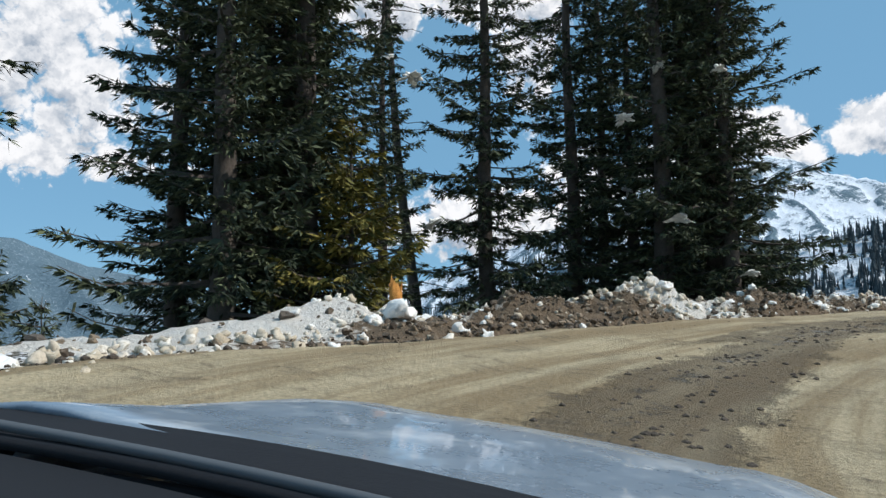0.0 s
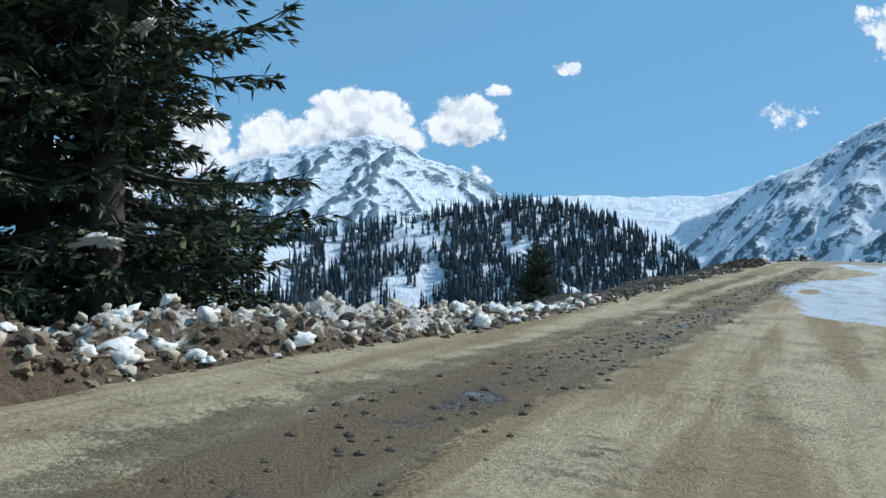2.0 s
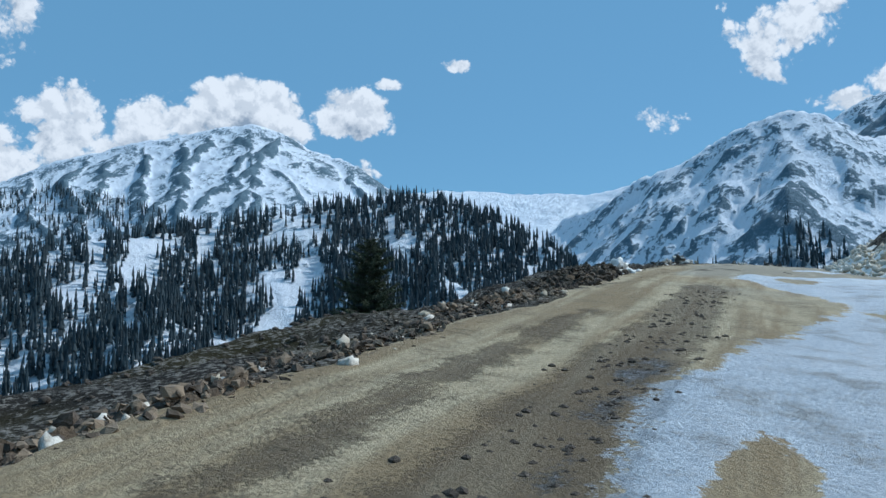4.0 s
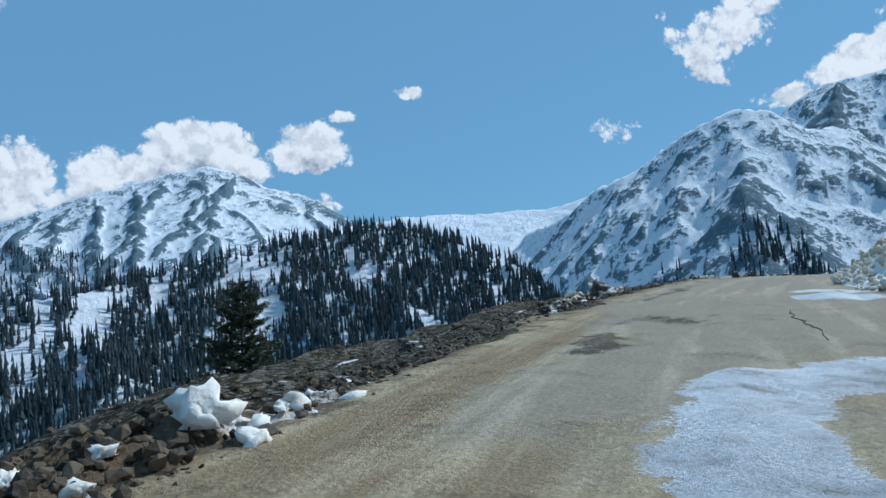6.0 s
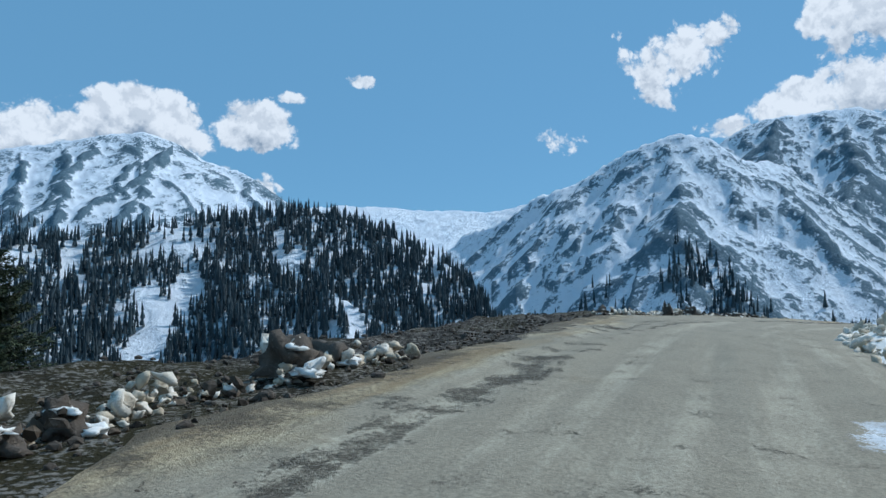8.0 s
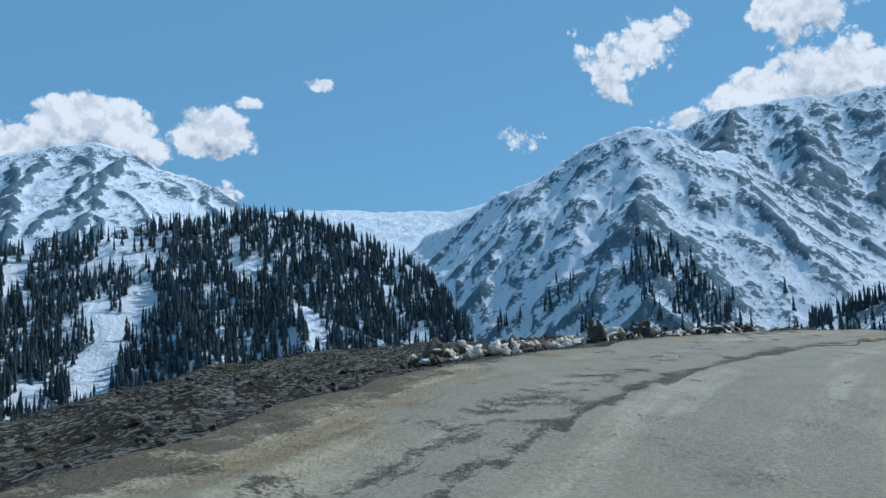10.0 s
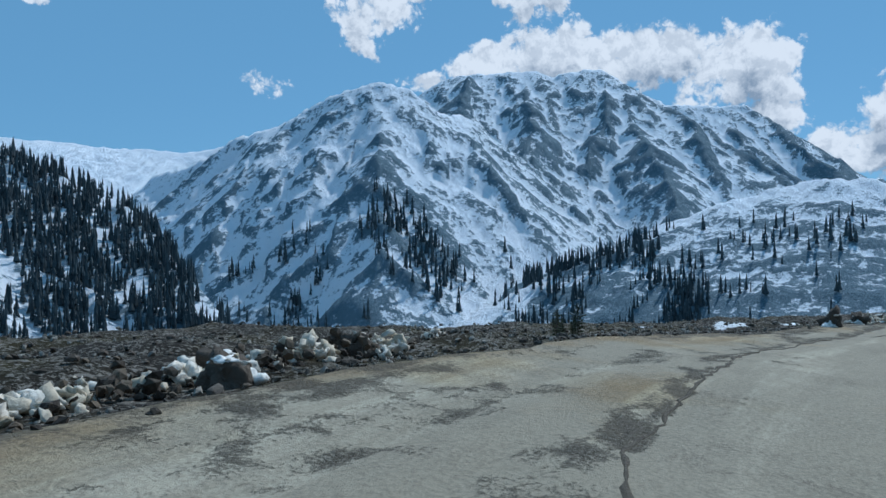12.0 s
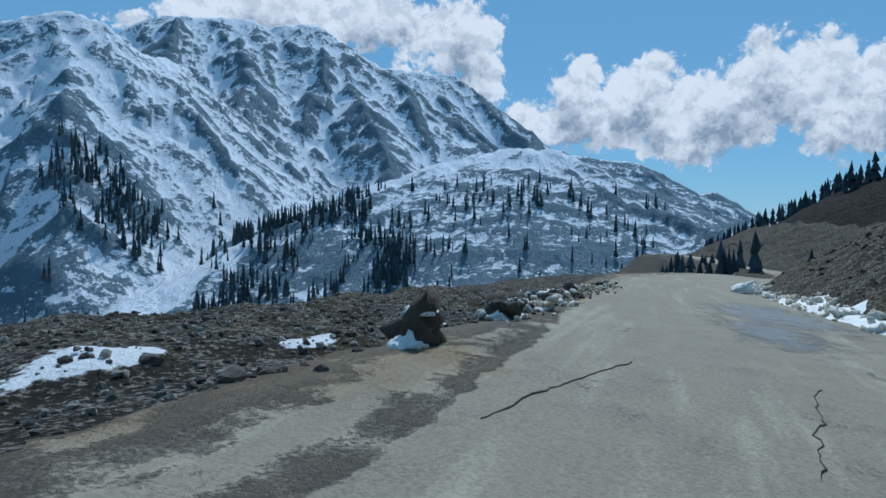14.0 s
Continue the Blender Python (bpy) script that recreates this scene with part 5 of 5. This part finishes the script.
    def heaped(snowy):
        def places(count):
            for k in range(count):
                row = np.array(rows_of[rng.choice((0, 1, 1, 1, 2))])
                u = rng.random() * (len(row) - 1)
                i = int(u)
                px, py = row[i] + (row[i + 1] - row[i]) * (u - i)
                swell = 0.5 + 0.5 * math.sin(px * 2.1) * math.cos(py * 3.3 + px)
                if (math.sin(px * 3.7 + 1.0) + rng.gauss(0, 0.5) > -0.1) != snowy:
                    continue
                off = rng.gauss(0, 0.22)
                px, py = px + off + rng.gauss(0, 0.08), py + off * 0.6 + rng.gauss(0, 0.14)
                sa, da = to_way(np.array([px]), np.array([py]))
                r = 0.03 + 0.075 * rng.random() ** 1.6
                yield px, py, floor_at(sa[0], da[0]) + max(0.0, (0.34 * swell) * rng.random() * (1 - abs(off) / 0.5)), r
        return places

    chips("snow_rubble", 1700, CRUMB, "crumbled heaps of beige old snow along the outer edge", heaped(True), 600)
    chips("earth_rubble", 1500, CLODS, "dark clods heaped with the snow along the outer edge", heaped(False), 620)
    # loose gravel
    verts, faces = [], []
    stone = lump(400, (1, 0.8, 0.6), 0.5, 1)
    stone.verts.ensure_lookup_table()
    sv, sf = [v.co.copy() for v in stone.verts], [[v.index for v in f.verts] for f in stone.faces]
    stone.free()
    rows = []
    for k in range(3800):
        a = rng.uniform(3, 48)
        line = np.array(RUT)
        d = float(np.interp(a, line[:, 0], line[:, 1]) + rng.gauss(0, 0.45) * np.interp(a, line[:, 0], line[:, 2]))
        rows.append((a, d, 0.012 + 0.04 * rng.random() ** 3))
    for k in range(5200):
        a = rng.uniform(2, 128)
        e = float(np.interp(a, *LEFT_EDGE))
        w = float(np.interp(a, *SHOULDER))
        d = e + rng.uniform(-1.0, w)
        rows.append((a, d, (0.015 + 0.05 * rng.random() ** 3) * (1.3 if d > e else 0.5)))
    arr = np.array(rows)
    gx, gy = at_way(arr[:, 0], arr[:, 1])
    gz = near_height(arr[:, 0], arr[:, 1])
    for (a, d, r), px, py, pz in zip(rows, gx, gy, gz):
        m = Euler((0, 0, rng.random() * 6)).to_matrix()
        o = len(verts)
        verts += [(px + r * q.x, py + r * q.y, pz + r * q.z + 0.3 * r) for q in (m @ v for v in sv)]
        faces += [[o + i for i in f] for f in sf]
    tagged(new("gravel", mesh_of("gravel", verts, faces, [ROCK])), "loose gravel and small stones on road and shoulder", "gravel", kind="stuff")


# ---- the car at the start of the drive ----


def grid_mesh(name, rows, mat, thick=0.0):
    """A skin through rows of points."""
    verts = [tuple(p) for row in rows for p in row]
    n = len(rows[0])
    faces = [(i * n + j, i * n + j + 1, (i + 1) * n + j + 1, (i + 1) * n + j) for i in range(len(rows) - 1) for j in range(n - 1)]
    me = mesh_of(name, verts, faces, [mat], smooth_faces=True)
    if thick:
        bm = bmesh.new()
        bm.from_mesh(me)
        bmesh.ops.solidify(bm, geom=bm.faces[:], thickness=thick)
        bmesh.ops.recalc_face_normals(bm, faces=bm.faces[:])
        bm.to_mesh(me)
        bm.free()
        me.polygons.foreach_set("use_smooth", np.ones(len(me.polygons), bool))
    return me


def ring(radius, tube_r, wide, mat, name):
    prof = [(radius - tube_r, -wide), (radius - 0.3 * tube_r, -wide * 1.05), (radius, -wide * 0.7), (radius, wide * 0.7), (radius - 0.3 * tube_r, wide * 1.05), (radius - tube_r, wide)]
    rows = []
    for k in range(33):
        a = 2 * math.pi * k / 32
        rows.append([(r * math.cos(a), w, r * math.sin(a)) for r, w in prof])
    return grid_mesh(name, rows, mat)


def build_car():
    paint, tree, shader = material("white_paint_toned_for_shade", 0.28)
    flake = noise_of(tree, N(tree, "ShaderNodeTexCoord").outputs["Object"], 7, 5, 0.7)
    # White paint: blue-grey of shade and mirrored sky put into its base colour.
    tree.links.new(mix(tree, smooth(tree, flake, 0.5, 0.75), (0.26, 0.325, 0.395), (0.50, 0.54, 0.57)), shader.inputs["Base Color"])
    tree.links.new(smooth(tree, flake, -0.3, 1.9), shader.inputs["Roughness"])
    shader.inputs["Coat Weight"].default_value = 0.5
    black, tree, shader = material("black_trim", 0.8)
    shader.inputs["Base Color"].default_value = (0.012, 0.013, 0.016, 1)
    bump(tree, shader, noise_of(tree, N(tree, "ShaderNodeTexCoord").outputs["Object"], 160, 3), 0.25, 0.003)
    grey, tree, shader = material("grey_rubber", 0.6)
    shader.inputs["Base Color"].default_value = (0.10, 0.11, 0.12, 1)
    alloy, tree, shader = material("alloy", 0.35, 1.0)
    shader.inputs["Base Color"].default_value = (0.6, 0.6, 0.62, 1)
    lens, tree, shader = material("lamp_lens", 0.08)
    shader.inputs["Base Color"].default_value = (0.7, 0.75, 0.8, 1)
    shader.inputs["Transmission Weight"].default_value = 0.6

    b, up = radians(23.4), radians(4.6)
    ahead = Vector((math.sin(b) * math.cos(up), math.cos(b) * math.cos(up), math.sin(up)))
    left = Vector((-math.cos(b), math.sin(b), 0))
    top = ahead.cross(left)
    m = Matrix((ahead, left, top)).transposed().to_4x4()
    car = tagged(new("car"), "white car front, shade and sky put into its silver-blue tone, with black cowl on the muddy road", "car")
    car.matrix_world = Matrix.Translation((0, 0, 1.2)) @ m @ Matrix.Rotation(math.atan(0.13), 4, "X")
    mid, half = 0.38, 0.80           # the car's middle, to the left of the eye, and its half width
    fs = [0.66, 0.75, 0.9, 1.1, 1.3, 1.5, 1.62, 1.72, 1.79, 1.83]
    hs = [-0.246, -0.262, -0.29, -0.315, -0.34, -0.375, -0.405, -0.45, -0.51, -0.58]
    bonnet = []
    for f, h in zip(fs, hs):
        row = []
        for k in range(25):
            q = -1 + 2 * k / 24
            row.append((f - 0.16 * abs(q) ** 2.5 * (f - 0.6) / 1.2, mid + q * (half - 0.02), h - 0.035 * q * q - 0.05 * abs(q) ** 6 + 0.012 * math.exp(-((abs(q) - 0.55) / 0.12) ** 2)))
        bonnet.append(row)
    part("bonnet", grid_mesh("bonnet", bonnet, paint, 0.012), car, "white bonnet, toned silver-blue for shade and sky, with dust and a faint crease")
    for side, name in ((1, "wing"), (-1, "wing")):
        rows = []
        for f in (0.45, 0.7, 0.9, 1.1, 1.3, 1.5, 1.68):
            h = float(np.interp(f, fs, hs)) - 0.09
            arch = max(0.0, 0.36 ** 2 - (f - 1.12) ** 2) ** 0.5
            low = max(-1.02, -0.93 + arch) if arch else -1.02
            rows.append([(f, mid + side * half, h), (f, mid + side * (half + 0.035), h - 0.12), (f, mid + side * (half + 0.04), (h + low) / 2), (f, mid + side * (half + 0.02), low)])
        part(name, grid_mesh("wing", rows, paint, 0.01), car)
    front = [[(1.84 - 0.2 * abs(q) ** 2.5, mid + q * half, z) for q in np.linspace(-1, 1, 17)] for z in (-0.60, -0.68)]
    part("grille", grid_mesh("grille", [[(x - 0.02, y, z) for x, y, z in r] for r in front] + [[(1.82 - 0.2 * abs(q) ** 2.5, mid + q * half, -0.74) for q in np.linspace(-1, 1, 17)]], black, 0.02), car, "black grille")
    part("bumper", grid_mesh("bumper", [[(x0 - 0.2 * abs(q) ** 2.5, mid + q * (half + 0.03), z) for q in np.linspace(-1, 1, 17)] for x0, z in ((1.84, -0.74), (1.92, -0.80), (1.93, -0.90), (1.86, -1.02))], paint, 0.02), car)
    for side in (1, -1):
        lamp = lump_mesh("headlight", 5, lens, (0.12, 0.17, 0.08), 0.02, 3)
        part("headlight", lamp, car, "clear headlight").location = (1.66, mid + side * 0.6, -0.60)
    cowl = [[(f + 0.10 * (1 - q * q), mid + q * (half - 0.06), h - 0.02 * q * q) for q in np.linspace(-1, 1, 21)] for f, h in ((0.60, -0.226), (0.57, -0.224), (0.48, -0.211), (0.40, -0.20))]
    part("cowl", grid_mesh("cowl", cowl, black, 0.01), car, "black plastic cowl under the windscreen").rotation_euler = (-0.018, 0, 0)
    dash = [[(f + 0.08 * (1 - q * q), mid + q * (half - 0.05), h) for q in np.linspace(-1, 1, 21)] for f, h in ((0.40, -0.21), (0.26, -0.20), (0.12, -0.205), (0.0, -0.24), (-0.04, -0.34), (-0.02, -0.62))]
    part("dashboard", grid_mesh("dashboard", dash, black, 0.012), car, "black dashboard top").rotation_euler = (-0.018, 0, 0)
    v, f = tube([(0.44 + 0.08 * (1 - q * q), mid + q * 0.7, -0.198) for q in np.linspace(-1, 1, 15)], [0.006] * 15, 6)
    part("windscreen_seal", mesh_of("seal", v, f, [grey], smooth_faces=True), car, "grey rubber seal along the cowl").rotation_euler = (-0.018, 0, 0)
    for off in (-0.35, 0.3):
        v, f = tube([(0.52, mid + off, -0.225), (0.53, mid + off + 0.25, -0.22), (0.50, mid + off + 0.5, -0.222)], [0.009, 0.008, 0.005], 6)
        part("wiper", mesh_of("wiper", v, f, [black], smooth_faces=True), car, "black wiper arm").rotation_euler = (-0.018, 0, 0)
    tyre_me, rim_me = ring(0.31, 0.09, 0.095, black, "tyre"), ring(0.225, 0.16, 0.07, alloy, "rim")
    for fx in (1.12, -1.45):
        for side in (1, -1):
            wheel = part("wheel", ring(0.09, 0.085, 0.08, black, "hub"), car)
            wheel.location = (fx, mid + side * 0.74, -0.89)
            part("tyre", tyre_me, wheel)
            part("rim", rim_me, wheel)
    for side in (1, -1):
        rows = [[(f, mid + side * (half + bulge), z) for f in np.linspace(0.45, -2.2, 14)] for bulge, z in ((-0.04, -0.24), (0.03, -0.36), (0.04, -0.66), (0.02, -1.02))]
        part("door_side", grid_mesh("door_side", rows, paint, 0.03), car)
    floor_rows = [[(f, mid + q * half, -1.0) for q in (-1, 0, 1)] for f in (1.6, 0.0, -2.3)]
    part("floor_pan", grid_mesh("floor_pan", floor_rows, black, 0.03), car)
    tail = [[(f, mid + q * (half + 0.02), z) for q in np.linspace(-1, 1, 9)] for f, z in ((-1.55, -0.24), (-2.1, -0.27), (-2.28, -0.45), (-2.32, -0.8), (-2.2, -1.02))]
    part("tail", grid_mesh("tail", tail, paint, 0.02), car)


def build_stump():
    """Broken stump of fresh orange wood that sticks out of the snow."""
    wood, tree, shader = material("fresh_orange_wood", 0.8)
    grain = noise_of(tree, position(tree), 18, 5, 0.7, 1.0)
    tree.links.new(mix(tree, grain, (0.30, 0.10, 0.02), (0.75, 0.36, 0.08)), shader.inputs["Base Color"])
    bump(tree, shader, grain, 0.7, 0.03)
    rng = random.Random(9)
    rows = []
    for z in (-0.9, -0.3, 0.0, 0.25, 0.5):
        rows.append([(0.11 * math.cos(a) * rng.uniform(0.85, 1.15), 0.10 * math.sin(a) * rng.uniform(0.85, 1.15), z + (rng.uniform(-0.18, 0.2) if z == 0.5 else 0)) for a in np.linspace(0, 2 * math.pi, 15)[:-1]])
    for r in rows:
        r.append(r[0])
    rows.append([(0.02 * math.cos(a), 0.02 * math.sin(a), 0.32) for a in np.linspace(0, 2 * math.pi, 15)])
    ob = tagged(new("broken_stump", grid_mesh("broken_stump", rows, wood)), "splintered orange wood stump standing in the snow bank", "stump")
    ob.location = (-0.79, 12.5, 1.6)


def build_cracks():
    """Broken seams in the tarmac: jagged dark strips a few centimetres wide."""
    tar, tree, shader = material("broken_tarmac", 0.95)
    grit = noise_of(tree, position(tree), 30, 5, 0.7)
    tree.links.new(mix(tree, grit, (0.05, 0.04, 0.03), (0.16, 0.135, 0.10)), shader.inputs["Base Color"])
    bump(tree, shader, grit, 0.8, 0.03)
    rng = random.Random(41)
    seams = [(58.8, -1.1, 63.6, -1.0, 0.05), (94.0, 0.72, 98.8, 0.9, 0.10), (98.6, 0.9, 104.0, 1.4, 0.10), (104.0, 1.45, 110.5, 1.66, 0.08), (113.0, 1.2, 116.4, 0.55, 0.03), (113.0, -0.8, 116.4, -1.4, 0.03)]
    for s0, d0, s1, d1, wide in seams:
        n = max(6, int((s1 - s0) / 0.14))
        drift, rows = 0.0, []
        for k in range(n + 1):
            u = k / n
            drift = 0.95 * drift + rng.gauss(0, 0.022)
            w = 0.26 * wide * (0.15 + math.sin(math.pi * u) ** 0.5) * rng.uniform(0.2, 1.3)
            a, d = s0 + (s1 - s0) * u + rng.uniform(-0.05, 0.05), d0 + (d1 - d0) * u + drift
            row = []
            for off, lift in ((-1, 0.018), (-0.3, 0.032), (0.4, 0.034), (1, 0.018)):
                p = spot(a, d + off * w)
                row.append((p.x, p.y, p.z + lift))
            rows.append(row)
        tagged(new("road_crack", grid_mesh("road_crack", rows, tar)), "jagged broken seam in the worn tarmac", "crack", "cracks in the road", "structure")


def build_poles():
    """Twin-post power line supports on the crest of the hillside."""
    wood, tree, shader = material("weathered_pole_wood", 0.9)
    tree.links.new(mix(tree, noise_of(tree, position(tree), 3.0, 4), (0.05, 0.045, 0.04), (0.14, 0.125, 0.11)), shader.inputs["Base Color"])
    for k, tall in ((3.4, 8.0), (5.3, 8.5), (6.6, 8.0), (7.3, 8.5)):
        i = int(k)
        a, b = Vector(HILLSIDE[i]), Vector(HILLSIDE[i + 1])
        foot = a + (b - a) * (k - i)
        foot.z = float(land_at(np.array([foot.x]), np.array([foot.y]))[0])
        ob = thing("power_pole", foot, "weathered twin-post power line support on the hillside crest", "pole", "power line supports")
        for off in (-0.9, 0.9):
            v, f = tube([(0, off, -0.8), (0, off, tall)], [0.16, 0.11], 8)
            part("post", mesh_of("post", v, f, [wood], smooth_faces=True), ob)
        v, f = tube([(0, -1.7, tall - 0.5), (0, 1.7, tall - 0.5)], [0.09, 0.09], 6)
        part("crossarm", mesh_of("crossarm", v, f, [wood]), ob)


build_car()
build_poles()
build_cracks()
build_stump()
build_firs()
build_forest()
build_banks()
